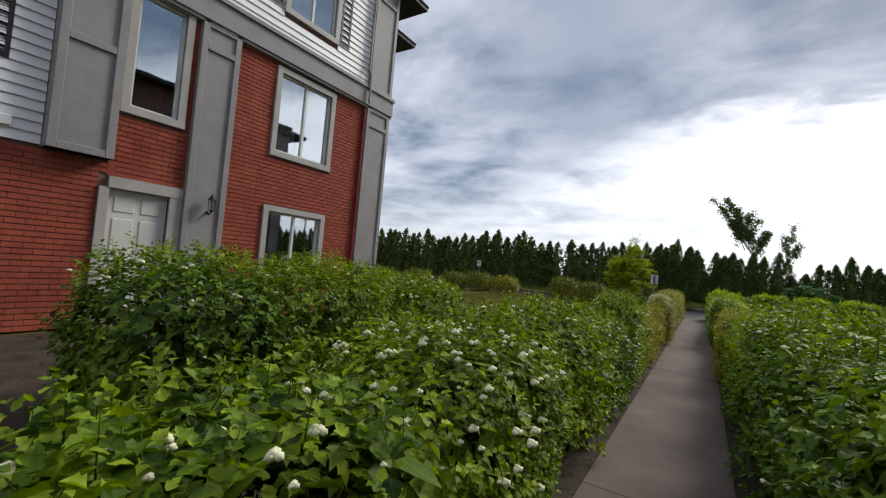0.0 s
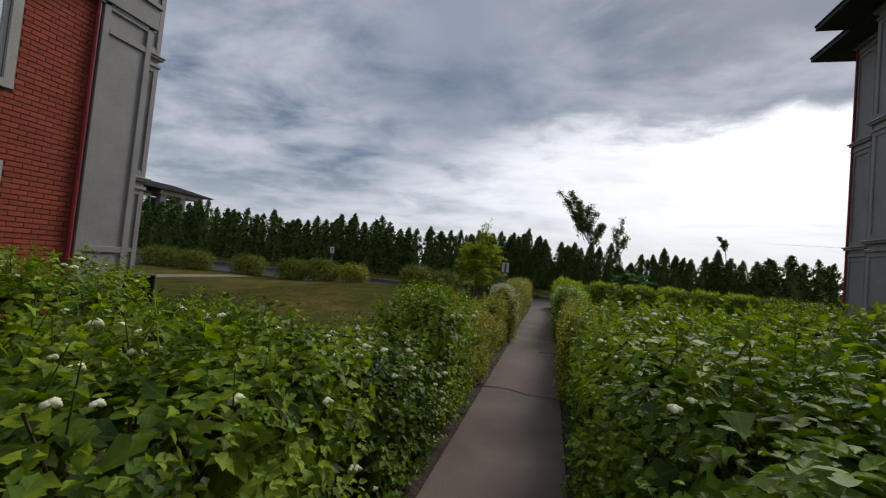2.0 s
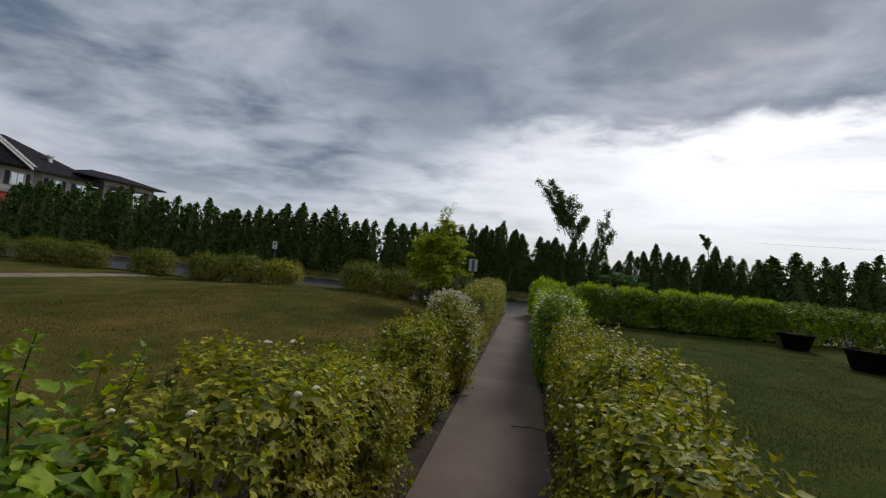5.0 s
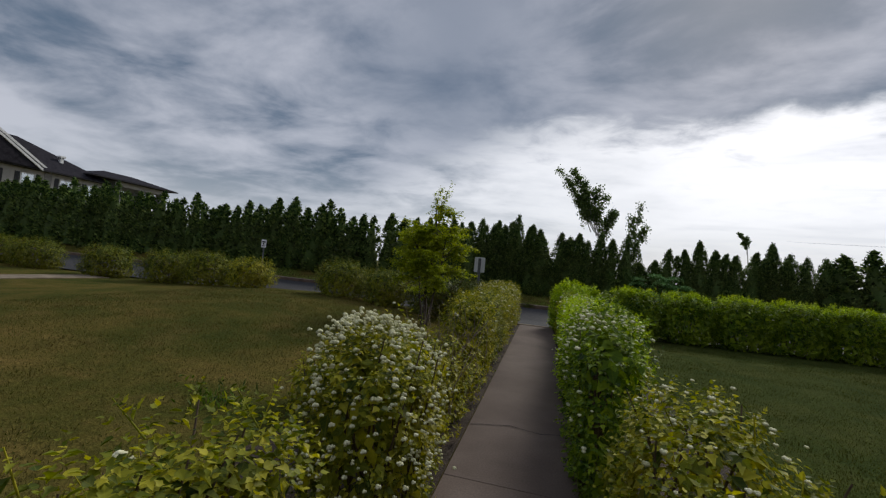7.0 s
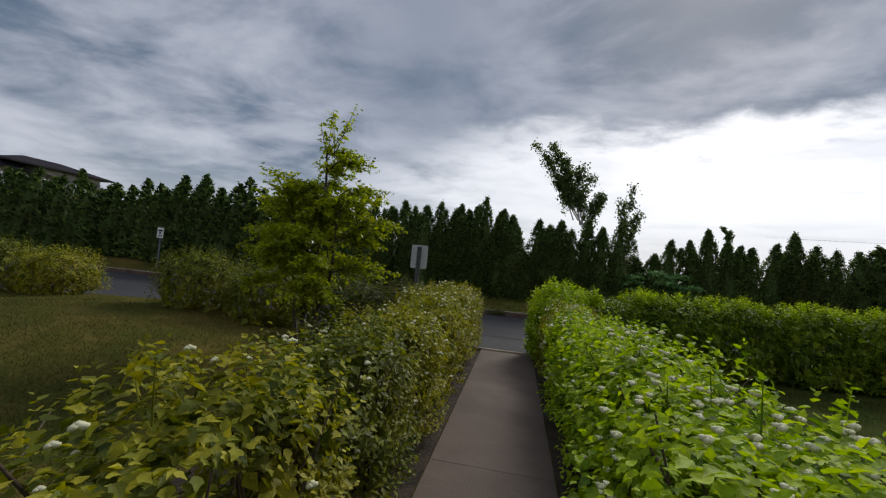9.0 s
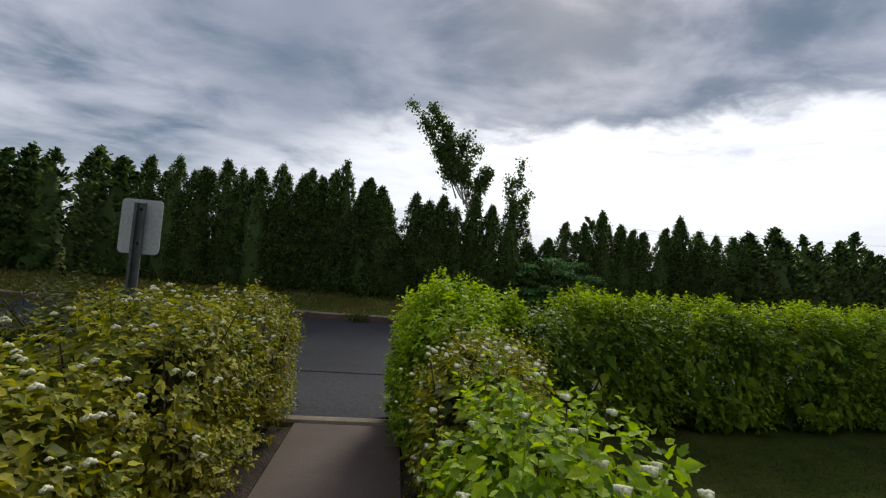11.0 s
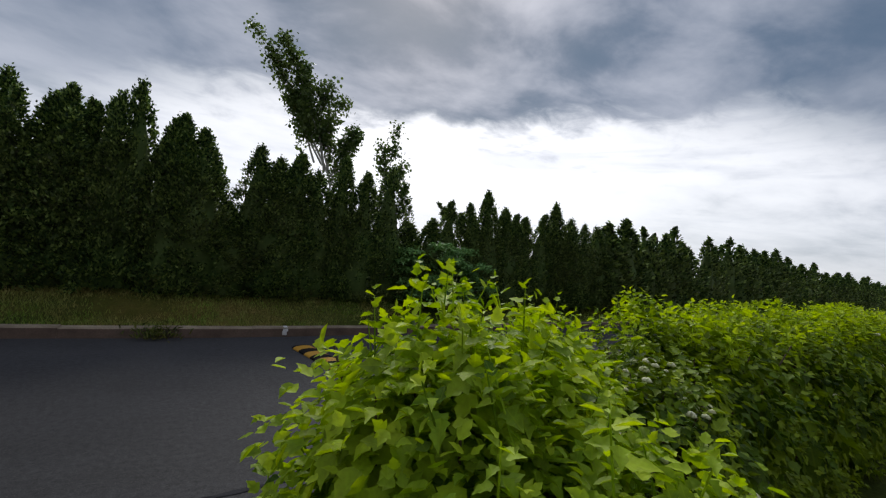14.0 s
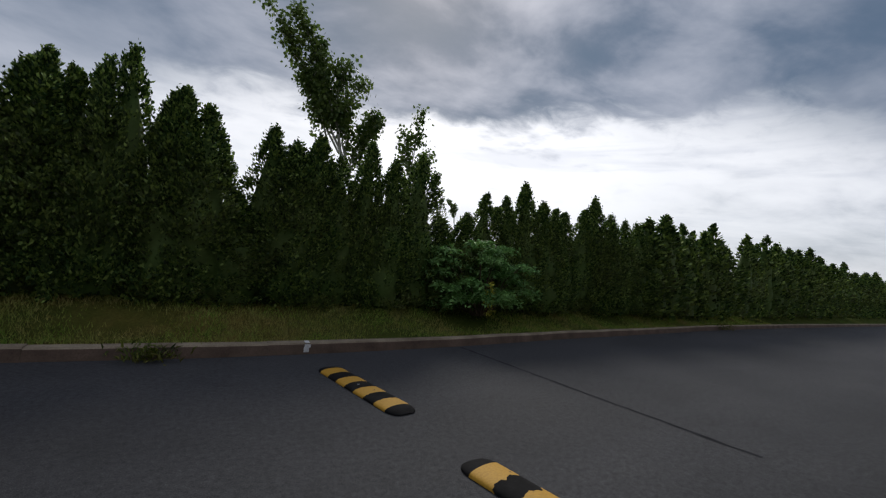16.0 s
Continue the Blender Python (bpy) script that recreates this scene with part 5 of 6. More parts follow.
def leafy_limbs(rng, start, tip, r0, twigs, spread, lean=(0, 0, 0)):
    """A bent limb with side twigs: tube paths, and the points where leaves sit."""
    s, t = np.array(start, float), np.array(tip, float)
    k = 6
    pts = [s + (t - s) * (i / (k - 1)) + np.array(lean) * math.sin(math.pi * i / (k - 1)) + rng.normal(0, 0.03, 3) * (0 < i < k - 1) for i in range(k)]
    paths = [[(*p, r0 * (1 - 0.85 * i / (k - 1))) for i, p in enumerate(pts)]]
    spots_ = []
    for j in range(twigs):
        f = rng.uniform(0.25, 1.0)
        i = min(int(f * (k - 1)), k - 2)
        p = pts[i] + (pts[i + 1] - pts[i]) * (f * (k - 1) - i)
        d = (t - s) / np.linalg.norm(t - s) * 0.6 + rng.normal(0, 0.6, 3)
        ln = spread * rng.uniform(0.4, 1.0) * (1.15 - 0.6 * f)
        e = p + d / np.linalg.norm(d) * ln
        paths.append([(*p, r0 * 0.25), (*((p + e) / 2 + rng.normal(0, 0.02, 3)), r0 * 0.15), (*e, 0.003)])
        spots_ += [p + (e - p) * g for g in rng.uniform(0.2, 1.05, 12)]
    return paths, np.array(spots_)


def poplar(seed, x, y, limbs, label, leaf=0.11, per=3):
    rng = np.random.default_rng(seed)
    ob = root("poplar_tree", x, y, 0.4, label, "tree")
    paths, pts = [], []
    for s, t, r, tw, sp, ln in limbs:
        a, b = leafy_limbs(rng, s, t, r, tw, sp, ln)
        paths += a
        pts.append(b)
    V, F = tubes(paths, 6)
    under("trunk", mesh_of("trunk", V, F, PALEBARK, True), ob)
    P = np.concatenate(pts)
    P = np.repeat(P, per, 0) + rng.normal(0, 0.10, (len(P) * per, 3))
    V, F = leaves(rng, P, rng.normal(0, 1, P.shape), leaf, ROUND, 0.6, 0.1, 0.5)
    tagged(under("crown", mesh_of("crown", V, F, POPLAR), ob), kind="stuff")


poplar(600, 2.78, 32.3, [((0.3, 0, 0), (-0.2, 0, 4.2), 0.06, 10, 0.5, (0.1, 0, 0)), ((-0.1, 0, 3.4), (-2.3, 0.0, 6.80), 0.035, 60, 0.42, (-0.05, 0, 0.25)), ((-0.2, 0, 3.4), (-1.62, 0.1, 6.9), 0.035, 64, 0.44, (0.12, 0, 0.1)),
                        ((-0.3, 0, 3.6), (-0.95, 0.2, 6.3), 0.03, 54, 0.5, (-0.2, 0, 0)), ((-0.2, 0, 3.5), (-0.30, 0.1, 5.95), 0.03, 50, 0.5, (-0.2, 0, 0)), ((-0.1, 0, 3.5), (0.15, 0, 5.5), 0.03, 40, 0.5, (-0.25, 0, 0)), ((0, 0, 3.3), (0.62, 0, 4.75), 0.03, 34, 0.45, (-0.05, 0, 0.1)), ((-0.5, 0, 3.6), (-1.3, 0, 5.3), 0.03, 40, 0.42, (0, 0, 0.1)), ((0, 0, 3.0), (0.6, 0.1, 4.5), 0.03, 30, 0.45, (0, 0, 0.1))],
       "tall poplar leaning in the wind, sparse leaves", 0.088, 2)
poplar(601, 4.5, 32.2, [((0, 0, 0), (0.1, 0, 5.2), 0.04, 22, 0.36, (-0.1, 0, 0)), ((0, 0, 3), (-0.35, 0, 4.5), 0.025, 16, 0.32, (0, 0, 0)), ((0, 0, 3), (0.35, 0, 4.0), 0.025, 14, 0.34, (0, 0, 0))], "thin young poplar behind the conifers", 0.085)
poplar(603, -0.05, 30.6, [((0, 0, 0), (0.0, 0, 2.7), 0.03, 34, 0.3, (0.05, 0, 0))], "thin greyish sapling between the conifers", 0.07)


poplar(604, 18.9, 55.0, [((0, 0, 0), (-0.1, 0, 6.6), 0.09, 16, 0.6, (0.2, 0, 0)), ((0, 0, 5.0), (-0.75, 0, 7.0), 0.05, 14, 0.4, (0.1, 0, 0.2))], "distant wind-bent tree above the conifers", 0.22, 1)


def sumac(seed, x, y, z0):
    rng = np.random.default_rng(seed)
    ob = root("sumac_bush", x, y, z0, "spreading blue-green sumac bush below the conifers", "bush")
    paths, A, B = [], [], []
    for i in range(34):
        a = rng.uniform(0, 2 * math.pi)
        top = np.array((math.cos(a) * rng.uniform(0.1, 1.35), math.sin(a) * rng.uniform(0.1, 0.6), rng.uniform(0.15, 1.0)))
        top[2] = 0.15 + (top[2] - 0.1) * (1.75 - 0.75 * (top[0] / 1.35) ** 2)
        paths.append([(*(top * (0.15, 0.15, 0)), 0.018), (*(top * (0.6, 0.6, 0.7)), 0.012), (*top, 0.006)])
        for j in range(15):
            b = rng.uniform(0, 2 * math.pi)
            d = np.array((math.cos(b), math.sin(b), rng.uniform(0.0, 0.4)))
            ln = rng.uniform(0.26, 0.42)
            for f in np.linspace(0.15, 1, 8):
                c = top + d * ln * f - np.array((0, 0, 0.35 * ln * f * f))
                for s in (-1, 1):
                    A.append(c)
                    B.append(np.array((-d[1] * s, d[0] * s, -0.08)) + 0.35 * d)
    A, B = np.array(A), np.array(B)
    B /= np.linalg.norm(B, axis=1)[:, None]
    n = len(A)
    A = A + rng.normal(0, 0.03, (n, 3))
    V, F = leaves(rng, A, np.tile((0, 0, 0.7), (n, 1)) + 0.4 * B, 0.10, OVAL * np.array((1, 0.8, 1)), 0.45, 0.3, 0.2)
    tagged(under("foliage", mesh_of("foliage", V, F, SUMAC), ob), kind="stuff")
    V, F = tubes(paths, 5)
    tagged(under("branchwork", mesh_of("branchwork", V, F, TWIG), ob), kind="stuff")


sumac(620, 5.1, 29.25, 0.42)


def locust(seed, x, y, z0):
    """The small feathery tree beside the path."""
    rng = np.random.default_rng(seed)
    ob = root("locust_tree", x, y, z0, "small yellow-green feathery honey locust on the lawn", "tree")
    ob.scale = (0.92, 0.92, 0.88)
    paths, pts = [], []
    trunks = [((0, 0, 0), (0.05, 0.05, 3.2), 0.055), ((0.06, 0, 0), (0.45, -0.1, 2.4), 0.035), ((-0.06, 0.02, 0), (-0.45, 0.1, 2.3), 0.035)]
    for s, t, r in trunks:
        s, t = np.array(s), np.array(t)
        k = 7
        P = [s + (t - s) * i / (k - 1) + rng.normal(0, 0.03, 3) * (i > 0) for i in range(k)]
        paths.append([(*p, r * (1 - 0.8 * i / (k - 1))) for i, p in enumerate(P)])
        for j in range(17):
            f = rng.uniform(0.32, 1.0)
            i = min(int(f * (k - 1)), k - 2)
            p = P[i] + (P[i + 1] - P[i]) * (f * (k - 1) - i)
            a = rng.uniform(0, 2 * math.pi)
            ln = rng.uniform(0.36, 0.78) * (1.2 - 0.5 * f * (t[2] / 3.2))
            e = p + np.array((math.cos(a) * ln, math.sin(a) * ln, rng.uniform(0.05, 0.45)))
            q = p + (e - p) * 0.5 + np.array((0, 0, 0.10))
            paths.append([(*p, 0.013), (*q, 0.009), (*e, 0.004)])
            for g in rng.uniform(0.15, 1.05, 20):
                c = p + (q - p) * min(1, 2 * g) + (e - q) * max(0, 2 * g - 1)
                b = a + rng.normal(0, 1.0)
                l2 = rng.uniform(0.16, 0.34)
                w = c + np.array((math.cos(b) * l2, math.sin(b) * l2, rng.uniform(-0.16, 0.06)))
                paths.append([(*c, 0.003), (*w, 0.0015)])
                pts.append(c + (w - c) * np.linspace(0.1, 1.15, 13)[:, None])
    for a in range(5):
        c = np.array((0.1, 0.05, 3.0)) + rng.normal(0, 0.08, 3)
        e = c + np.array((rng.normal(0, 0.25), rng.normal(0, 0.2), rng.uniform(0.4, 0.8)))
        paths.append([(*c, 0.008), (*e, 0.002)])
        pts.append(c + (e - c) * rng.uniform(0.2, 1, 30)[:, None] + rng.normal(0, 0.03, (30, 3)))
    V, F = tubes(paths, 5)
    under("trunk", mesh_of("trunk", V, F, BARK, True), ob)
    P = np.concatenate(pts)
    P = np.repeat(P, 2, 0) + rng.normal(0, 0.02, (len(P) * 2, 3))
    V, F = leaves(rng, P, np.tile((0, 0, 0.6), (len(P), 1)), 0.066, OVAL, 0.5, 0.3, 0.3)
    tagged(under("crown", mesh_of("crown", V, F, LOCUST), ob), kind="stuff")


locust(640, -2.5, 18.6, float(ground_z(np.array(-2.5), np.array(18.6))) - 0.01)


# ---- signs, speed bumps, planters ----
def sign_plate(w, h, r=0.035):
    bm = bmesh.new()
    pts = []
    for cx, cz, a0 in ((w / 2 - r, h / 2 - r, 0), (-w / 2 + r, h / 2 - r, 90), (-w / 2 + r, -h / 2 + r, 180), (w / 2 - r, -h / 2 + r, 270)):
        for k in range(5):
            a = radians(a0 + 22.5 * k)
            pts.append((cx + r * math.cos(a), 0, cz + r * math.sin(a)))
    f = bm.faces.new([bm.verts.new(p) for p in pts])
    g = bmesh.ops.extrude_face_region(bm, geom=[f])
    bmesh.ops.translate(bm, vec=(0, 0.004, 0), verts=[v for v in g["geom"] if isinstance(v, bmesh.types.BMVert)])
    bmesh.ops.recalc_face_normals(bm, faces=bm.faces[:])
    return bm


def road_sign(x, y, z0, top, turn, front, label):
    ob = root("road_sign", x, y, z0, label, "sign")
    ob.rotation_euler[2] = radians(turn)
    h = top - z0
    # a U-shaped post
    post = boxes((-0.028, 0.028, 0.0, 0.006, -0.3, h - 0.03), (-0.028, -0.022, -0.03, 0.0, -0.3, h - 0.03), (0.022, 0.028, -0.03, 0.0, -0.3, h - 0.03), (-0.042, -0.028, -0.03, -0.024, -0.3, h - 0.03), (0.028, 0.042, -0.03, -0.024, -0.3, h - 0.03))
    part("post", post, STEEL, ob)
    pl = part("plate", sign_plate(0.305, 0.43), SIGNBACK, ob, "rounded blank aluminium sign back" if not front else "white sign face with dark marks")
    pl.location = (0, 0.008, h - 0.215)
    for z in (h - 0.08, h - 0.35):
        b = part("bolt", boxes((-0.01, 0.01, -0.012, 0.002, z - 0.01, z + 0.01), bevel=0.003), BLACKMETAL, ob)
    if front:
        fp = part("sign_face", sign_plate(0.295, 0.42, 0.03), SIGNWHITE, ob)
        fp.location = (0, 0.014, h - 0.215)
        part("sign_mark", boxes((-0.10, 0.10, 0.019, 0.021, h - 0.16, h - 0.09), (-0.03, 0.05, 0.019, 0.021, h - 0.27, h - 0.18), (-0.10, 0.10, 0.019, 0.021, h - 0.36, h - 0.32)), BLACKMETAL, fp)
        fp.children[0].matrix_parent_inverse = Matrix.Translation((0, -0.014, -(h - 0.215)))
    return ob


road_sign(-1.72, 21.12, -0.03, 1.80, 0, False, "grey back of a small road sign on a steel post")
road_sign(-14.55, 28.4, 0.2, 1.95, 180, True, "small white road sign on a steel post by the verge")


def speed_bump(x, y, turn, length, label, chipped=0.004):
    """A ribbed rubber bump in black and yellow segments with rounded ends."""
    ob = root("speed_bump", x, y, 0.0, label, "speed bump", "rubber speed bumps on the road")
    ob.rotation_euler[2] = radians(turn)
    W, H, n = 0.155, 0.048, 18
    jag = np.random.default_rng(int(y * 10)).normal(0, 1, (9, n + 1)) * chipped
    jag[0] = jag[7] = jag[8] = 0

    def section(v0, v1, cap=0, j0=8, j1=8):
        bm = bmesh.new()
        rows_ = []
        ns = 5
        for i in range(ns):
            f = i / (ns - 1)
            v = v0 + (v1 - v0) * f
            g = 1.0
            if cap:
                e = f if cap > 0 else 1 - f
                g = max(0.04, math.sqrt(max(0.0, 1 - (e * 0.97) ** 2)))
            rows_.append([bm.verts.new((-W * (0.35 + 0.65 * g) * math.cos(math.pi * k / n) if cap else -W * math.cos(math.pi * k / n), v + (0 if cap else (1 - f) * jag[j0, k] + f * jag[j1, k]), 0.004 + H * g * math.sin(math.pi * k / n) ** 0.75)) for k in range(n + 1)])
        for a, b in zip(rows_, rows_[1:]):
            for k in range(n):
                bm.faces.new((a[k], a[k + 1], b[k + 1], b[k]))
        bmesh.ops.recalc_face_normals(bm, faces=bm.faces[:])
        return bm

    seg = (length - 0.30) / 7
    part("end_cap", section(0.15, 0.0, 1), RUBBER, ob, smooth=True)
    for i in range(7):
        part("yellow_stripe" if i % 2 == 0 else "black_stripe", section(0.15 + i * seg, 0.15 + (i + 1) * seg, 0, i, i + 1), YELLOWPAINT if i % 2 == 0 else RUBBER, ob, smooth=True)
    part("end_cap", section(length - 0.15, length, 1), RUBBER, ob, smooth=True)
    for v in (0.1, 0.15 + 3.5 * seg, length - 0.1):
        bm = bmesh.new()
        bmesh.ops.create_cone(bm, cap_ends=True, segments=10, radius1=0.014, radius2=0.012, depth=0.008, matrix=Matrix.Translation((0.04, v, H * (0.93 if 0.2 < v < length - 0.2 else 0.72) + 0.006)))
        part("bolt", bm, STEEL, ob)
    return ob


speed_bump(1.42, 27.05, 180 + 12.5, 1.70, "black and yellow striped rubber speed bump")
speed_bump(1.86, 24.42, 180 + 12.5, 1.70, "worn black and yellow rubber speed bump, chipped paint", 0.014)


def planter(seed, x, y, label):
    ob = root("planter", x, y, -0.02, label, "planter", "dark planters on the lawn")
    bm = bmesh.new()
    prof = [(0.28, 0), (0.30, 0.02), (0.42, 0.42), (0.46, 0.43), (0.46, 0.48), (0.41, 0.48), (0.40, 0.42), (0.0, 0.42)]
    n = 24
    rings = [[bm.verts.new((r * math.cos(2 * math.pi * k / n), r * math.sin(2 * math.pi * k / n), z)) for k in range(n)] for r, z in prof[:-1]]
    for a, b in zip(rings, rings[1:]):
        for k in range(n):
            bm.faces.new((a[k], a[(k + 1) % n], b[(k + 1) % n], b[k]))
    bm.faces.new(rings[0][::-1])
    part("pot", bm, RUBBER, ob, smooth=True)
    bm = bmesh.new()
    bmesh.ops.create_circle(bm, cap_ends=True, segments=24, radius=0.405, matrix=Matrix.Translation((0, 0, 0.425)))
    part("potting_soil", bm, SOIL, ob)
    rng = np.random.default_rng(seed)
    P = np.c_[rng.uniform(-0.28, 0.28, (60, 2)), np.full(60, 0.44)]
    V, F = leaves(rng, P, np.tile((0, 0, 0.3), (60, 1)), 0.09, OVAL, 0.9, 0.4, -0.4)
    tagged(under("seedlings", mesh_of("seedlings", V, F, DULL), ob), kind="stuff")


def condenser(x, y):
    """A dark louvred cooling unit on a concrete pad, with a pale hose leaning on it."""
    ob = root("air_conditioner", x, y, -0.03, "dark louvred air conditioner unit on a pad by the wall", "air conditioner")
    part("pad", boxes((-0.40, 0.40, -0.40, 0.40, 0.0, 0.06), bevel=0.01), CONCRETE, ob)
    part("core", boxes((-0.28, 0.28, -0.28, 0.28, 0.06, 0.64)), RUBBER, ob)
    for z in np.arange(0.12, 0.60, 0.06):
        part("louvre", boxes((-0.31, 0.31, -0.31, -0.283, z, z + 0.025), (-0.31, 0.31, 0.283, 0.31, z, z + 0.025), (0.283, 0.31, -0.283, 0.283, z, z + 0.025), (-0.31, -0.283, -0.283, 0.283, z, z + 0.025)), BLACKMETAL, ob)
    for cx in (-0.30, 0.30):
        for cy in (-0.30, 0.30):
            part("corner_post", boxes((cx - 0.025, cx + 0.025, cy - 0.025, cy + 0.025, 0.06, 0.66), bevel=0.008), BLACKMETAL, ob)
    part("lid", boxes((-0.34, 0.34, -0.34, 0.34, 0.64, 0.70), bevel=0.02), BLACKMETAL, ob)
    V, F = tubes([[(0.20, -0.42, 0.0, 0.012), (0.26, -0.38, 0.40, 0.012), (0.33, -0.36, 0.72, 0.012)]], 6)
    under("drain_pipe", mesh_of("drain_pipe", V, F, SIGNBACK, True), ob, "pale leaning pipe")


condenser(-8.22, 9.36)
planter(700, 8.2, 20.8, "wide black plastic planter with bare soil")
planter(701, 8.0, 17.85, "wide black plastic planter with bare soil")
part_pad = tagged(new("patio", None), "small concrete pad by the building", "patio", kind="structure")
part("slab", boxes((8.3, 12.5, 15.7, 18.9, -0.1, 0.0), bevel=0.01), CONCRETE, part_pad)


# ---- small things ----
def weed_clump(seed, x, y, z, r, n, mat, label, size=0.09):
    rng = np.random.default_rng(seed)
    P = np.c_[rng.normal(0, r * 0.5, n), rng.normal(0, r * 0.3, n), np.abs(rng.normal(0, r * 0.28, n))]
    V, F = leaves(rng, P, np.tile((0, 0, 0.2), (n, 1)), size, OVAL * np.array((1, 0.45, 1)), 0.8, 0.3, -0.8)
    ob = tagged(new("weed", mesh_of("weed", V, F, mat)), label, "weed", kind="stuff")
    ob.location = (x, y, z)


weed_clump(710, -0.48, 27.62, 0.01, 0.30, 260, DULL, "low green weed growing from the gutter")
weed_clump(711, 16.5, 30.1, 0.01, 0.5, 200, DULL, "low green weed growing from the gutter")
weed_clump(712, -5.3, 9.7, -0.03, 0.3, 160, DULL, "dark weed tuft in the lawn")
weed_clump(713, -2.6, 12.6, -0.02, 0.35, 200, GREEN, "dark green weed tuft in the lawn", 0.06)
rng = np.random.default_rng(720)
P = np.c_[rng.normal(0, 0.05, 120), rng.normal(0, 0.05, 120), rng.uniform(0.05, 0.75, 120)]
V, F = leaves(rng, P, rng.normal(0, 1, P.shape), 0.07, OVAL, 0.6, 0.2, 0)
ob = tagged(new("weed", mesh_of("weed", V, F, DRYWEED)), "upright yellow weed at the foot of the conifers", "weed", kind="stuff")
ob.location = (5.0, 28.75, 0.40)
# chalk mark on the kerb
mark = boxes((1.27, 1.34, 27.825, 27.835, 0.03, 0.10), (1.28, 1.36, 27.835, 27.845, 0.09, 0.135), (1.29, 1.35, 27.85, 27.98, 0.152, 0.160))
me = bpy.data.meshes.new("paint_mark")
mark.to_mesh(me), mark.free()
me.materials.append(WHITEMARK)
tagged(new("paint_mark", me), "white paint mark on the kerb face", "mark")
# fallen twig on the path
V, F = tubes([[(0.14, 10.55, 0.014, 0.006), (0.3, 10.58, 0.02, 0.006), (0.46, 10.57, 0.016, 0.004)], [(0.28, 10.58, 0.018, 0.004), (0.36, 10.66, 0.02, 0.002)]], 5)
tagged(new("fallen_twig", mesh_of("fallen_twig", V, F, TWIG)), "dark fallen twig lying on the path", "twig")
# far utility pole and wires
pole = root("utility_pole", 62, 62, 0, "distant wooden utility pole with crossarm", "pole")
V, F = tubes([[(0, 0, 0, 0.15), (0, 0, 9.3, 0.10)]], 8)
under("post", mesh_of("post", V, F, BARK, True), pole)
part("crossarm", boxes((-1.1, 1.1, -0.06, 0.06, 8.6, 8.75)), BARK, pole)
for k, dx0 in enumerate((-1.0, 1.0)):
    pts = [(62 + dx0 - 75 * f, 62 + 8 * f, 8.8 - 3.0 * f * (1 - f) + 0.3 * f, 0.006) for f in np.linspace(0, 0.45, 14)]
    V, F = tubes([pts], 4)
    tagged(new("overhead_wire", mesh_of("overhead_wire", V, F, BLACKMETAL)), "thin dark overhead wire far away", "wire")


# ---- grass blades ----
def blades(seed, n, draw, hlo, hhi, label, mat=GRASSBLADE):
    rng = np.random.default_rng(seed)
    X, Y = draw(rng, n)
    Z = ground_z(X, Y)
    n = len(X)
    a = rng.uniform(0, 2 * math.pi, n)
    h = rng.uniform(hlo, hhi, n)
    w = rng.uniform(0.003, 0.006, n) * (1 + 12 * max(0.0, hhi - 0.06))
    lean = rng.normal(0, 0.4, (n, 2)) * h[:, None]
    B = np.stack([X, Y, Z - 0.005], 1)
    s = np.stack([np.cos(a) * w, np.sin(a) * w, np.zeros(n)], 1)
    T = B + np.c_[lean, h]
    V = np.stack([B - s, B + s, T], 1).reshape(-1, 3)
    F = np.arange(3 * n).reshape(-1, 3)
    tagged(new("grass", mesh_of("grass", V, F, mat)), label, "grass", kind="stuff")


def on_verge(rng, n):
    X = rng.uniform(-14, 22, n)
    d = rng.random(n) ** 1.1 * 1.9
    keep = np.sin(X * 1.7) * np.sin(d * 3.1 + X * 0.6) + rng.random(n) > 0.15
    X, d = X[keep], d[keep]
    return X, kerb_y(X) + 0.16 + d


def on_left_lawn(rng, n):
    return rng.uniform(-9, -1.8, n), 9 + rng.random(n) * 11


def on_right_lawn(rng, n):
    X = 1.3 + rng.random(n) ** 1.2 * 7
    return X, 8.5 + rng.random(n) * (12.4 + 0.1 * X)


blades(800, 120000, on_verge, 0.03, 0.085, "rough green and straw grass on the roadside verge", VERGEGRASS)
blades(801, 70000, on_left_lawn, 0.015, 0.042, "short patchy lawn grass")
blades(802, 90000, on_right_lawn, 0.015, 0.038, "short green lawn grass beside the hedge", GREENBLADE)


# ---- bricks of the near wall ----
def brick_mesh(name, ln, hgt):
    bm = boxes((0, 0.018, 0, ln, 0, hgt), bevel=0.003)
    me = bpy.data.meshes.new(name)
    bm.to_mesh(me)
    bm.free()
    me.materials.append(BRICK)
    return me


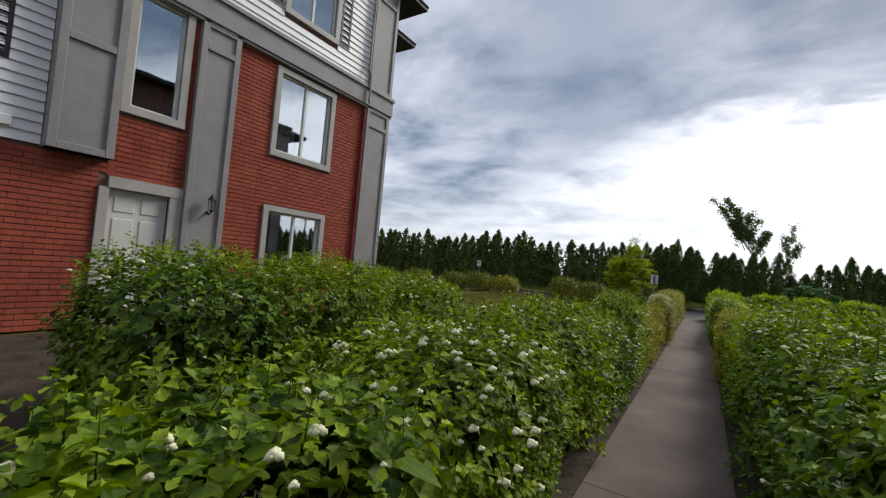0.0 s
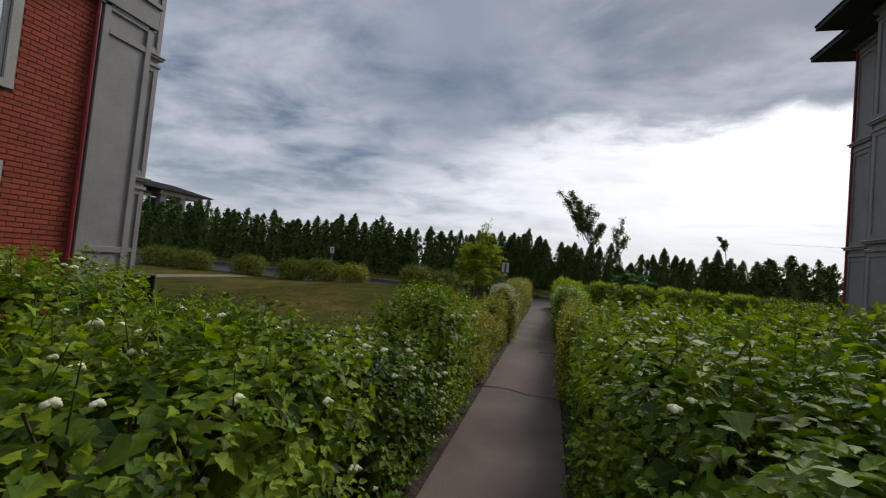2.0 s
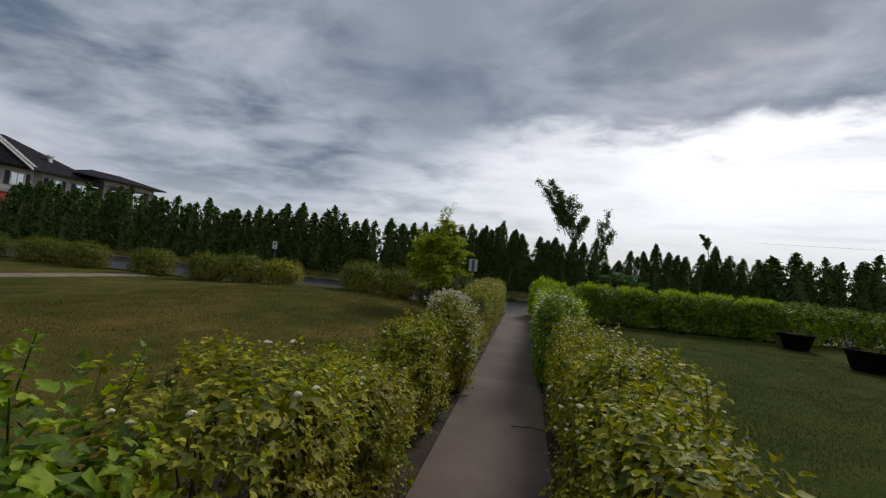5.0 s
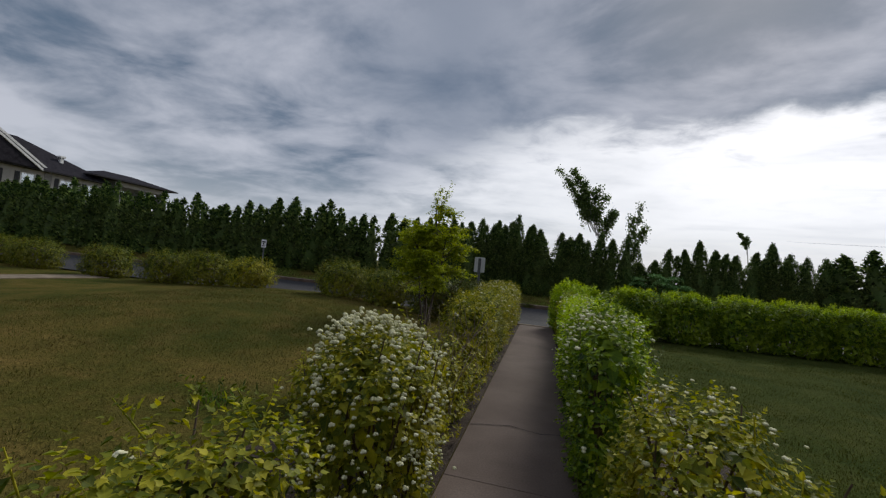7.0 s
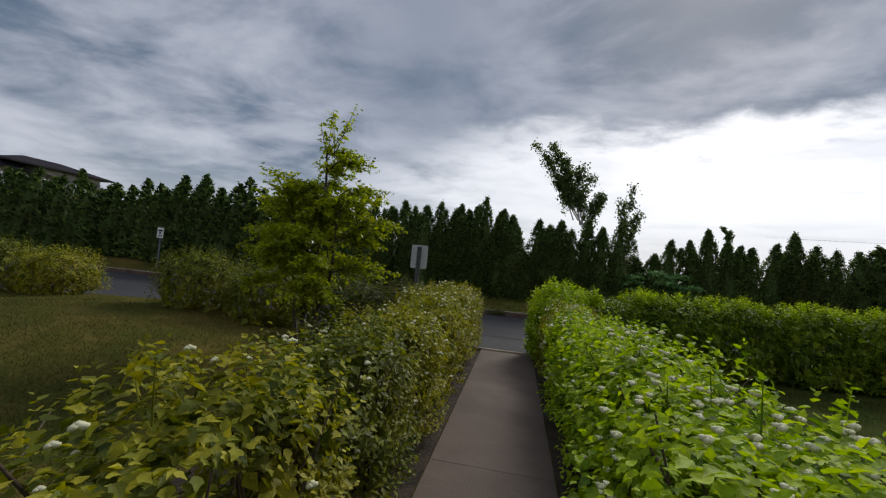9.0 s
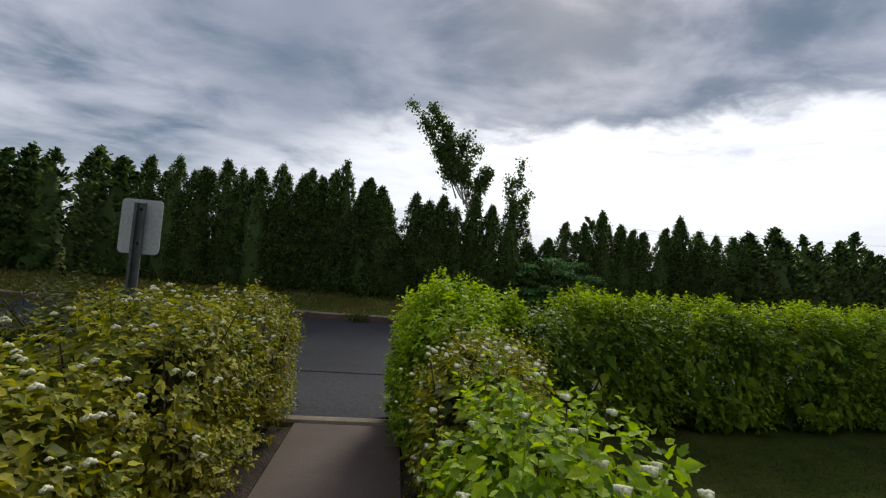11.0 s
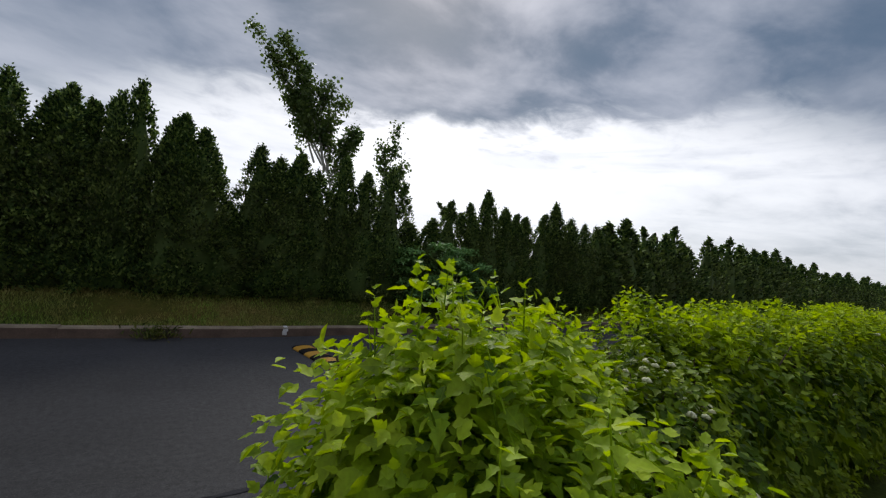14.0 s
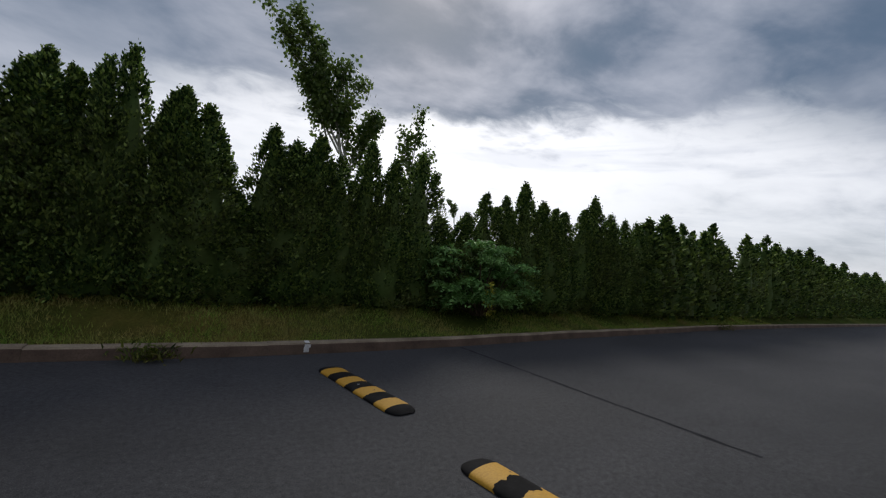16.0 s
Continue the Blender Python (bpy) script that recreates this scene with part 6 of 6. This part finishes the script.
COURSE, BL = 0.083, 0.213
free = [(5.21, 6.90, 3.43, 5.42), (5.20, 6.90, 0.71, 2.40), (2.54, 3.54, 3.40, 5.60), (2.40, 3.64, 0.0, 2.38), (3.62, 4.37, 0, 5.52)]
areas = [(4.37, 7.90, 0.0, 5.47), (2.50, 3.62, 2.38, 3.42), (3.53, 3.62, 3.42, 5.46), (-6.0, 2.60, 0.0, 2.58)]
full = brick_mesh("brick", BL - 0.006, COURSE - 0.016)
BRNG = random.Random(55)
count, restV, restF = 0, [], []
for ya, yb, za, zb in areas:
    rown = 0
    z = za
    while z + COURSE <= zb + 0.02:
        y = ya - (BL / 2 if rown % 2 else 0)
        while y < yb:
            p, q = max(y, ya), min(y + BL - 0.006, yb)
            y += BL
            if q > p:
                segs = [(p, q)]
                for f0, f1, g0, g1 in free:
                    if z + COURSE > g0 + 0.02 and z < g1 - 0.02:
                        segs = [r for s0, s1 in segs for r in ((s0, min(s1, f0)), (max(s0, f1), s1)) if r[1] - r[0] > 0.02]
                for s0, s1 in segs:
                    if s1 - s0 < 0.03:
                        continue
                    if s1 - s0 > BL - 0.0065 and 5.0 < s0 < 7.9 and z > 1.3 and count < 300:
                        b = new("brick", full)
                        b.parent = house
                        b.location = (WX - 0.014 + BRNG.uniform(-0.002, 0.002), s0, z)
                        count += 1
                    else:
                        k = len(restV)
                        j = BRNG.uniform(-0.002, 0.002)
                        x0, x1 = WX - 0.013, WX + 0.004 + j
                        restV += [(x0, s0, z), (x1, s0, z), (x1, s1, z), (x0, s1, z), (x0, s0, z + COURSE - 0.016), (x1, s0, z + COURSE - 0.016), (x1, s1, z + COURSE - 0.016), (x0, s1, z + COURSE - 0.016)]
                        restF += [(k + 1, k + 2, k + 6, k + 5), (k, k + 1, k + 5, k + 4), (k + 2, k + 3, k + 7, k + 6), (k + 4, k + 5, k + 6, k + 7), (k, k + 3, k + 2, k + 1)]
        z += COURSE
        rown += 1
tagged(under("brickwork", mesh_of("brickwork", restV, restF, BRICK, False), house), kind="stuff")
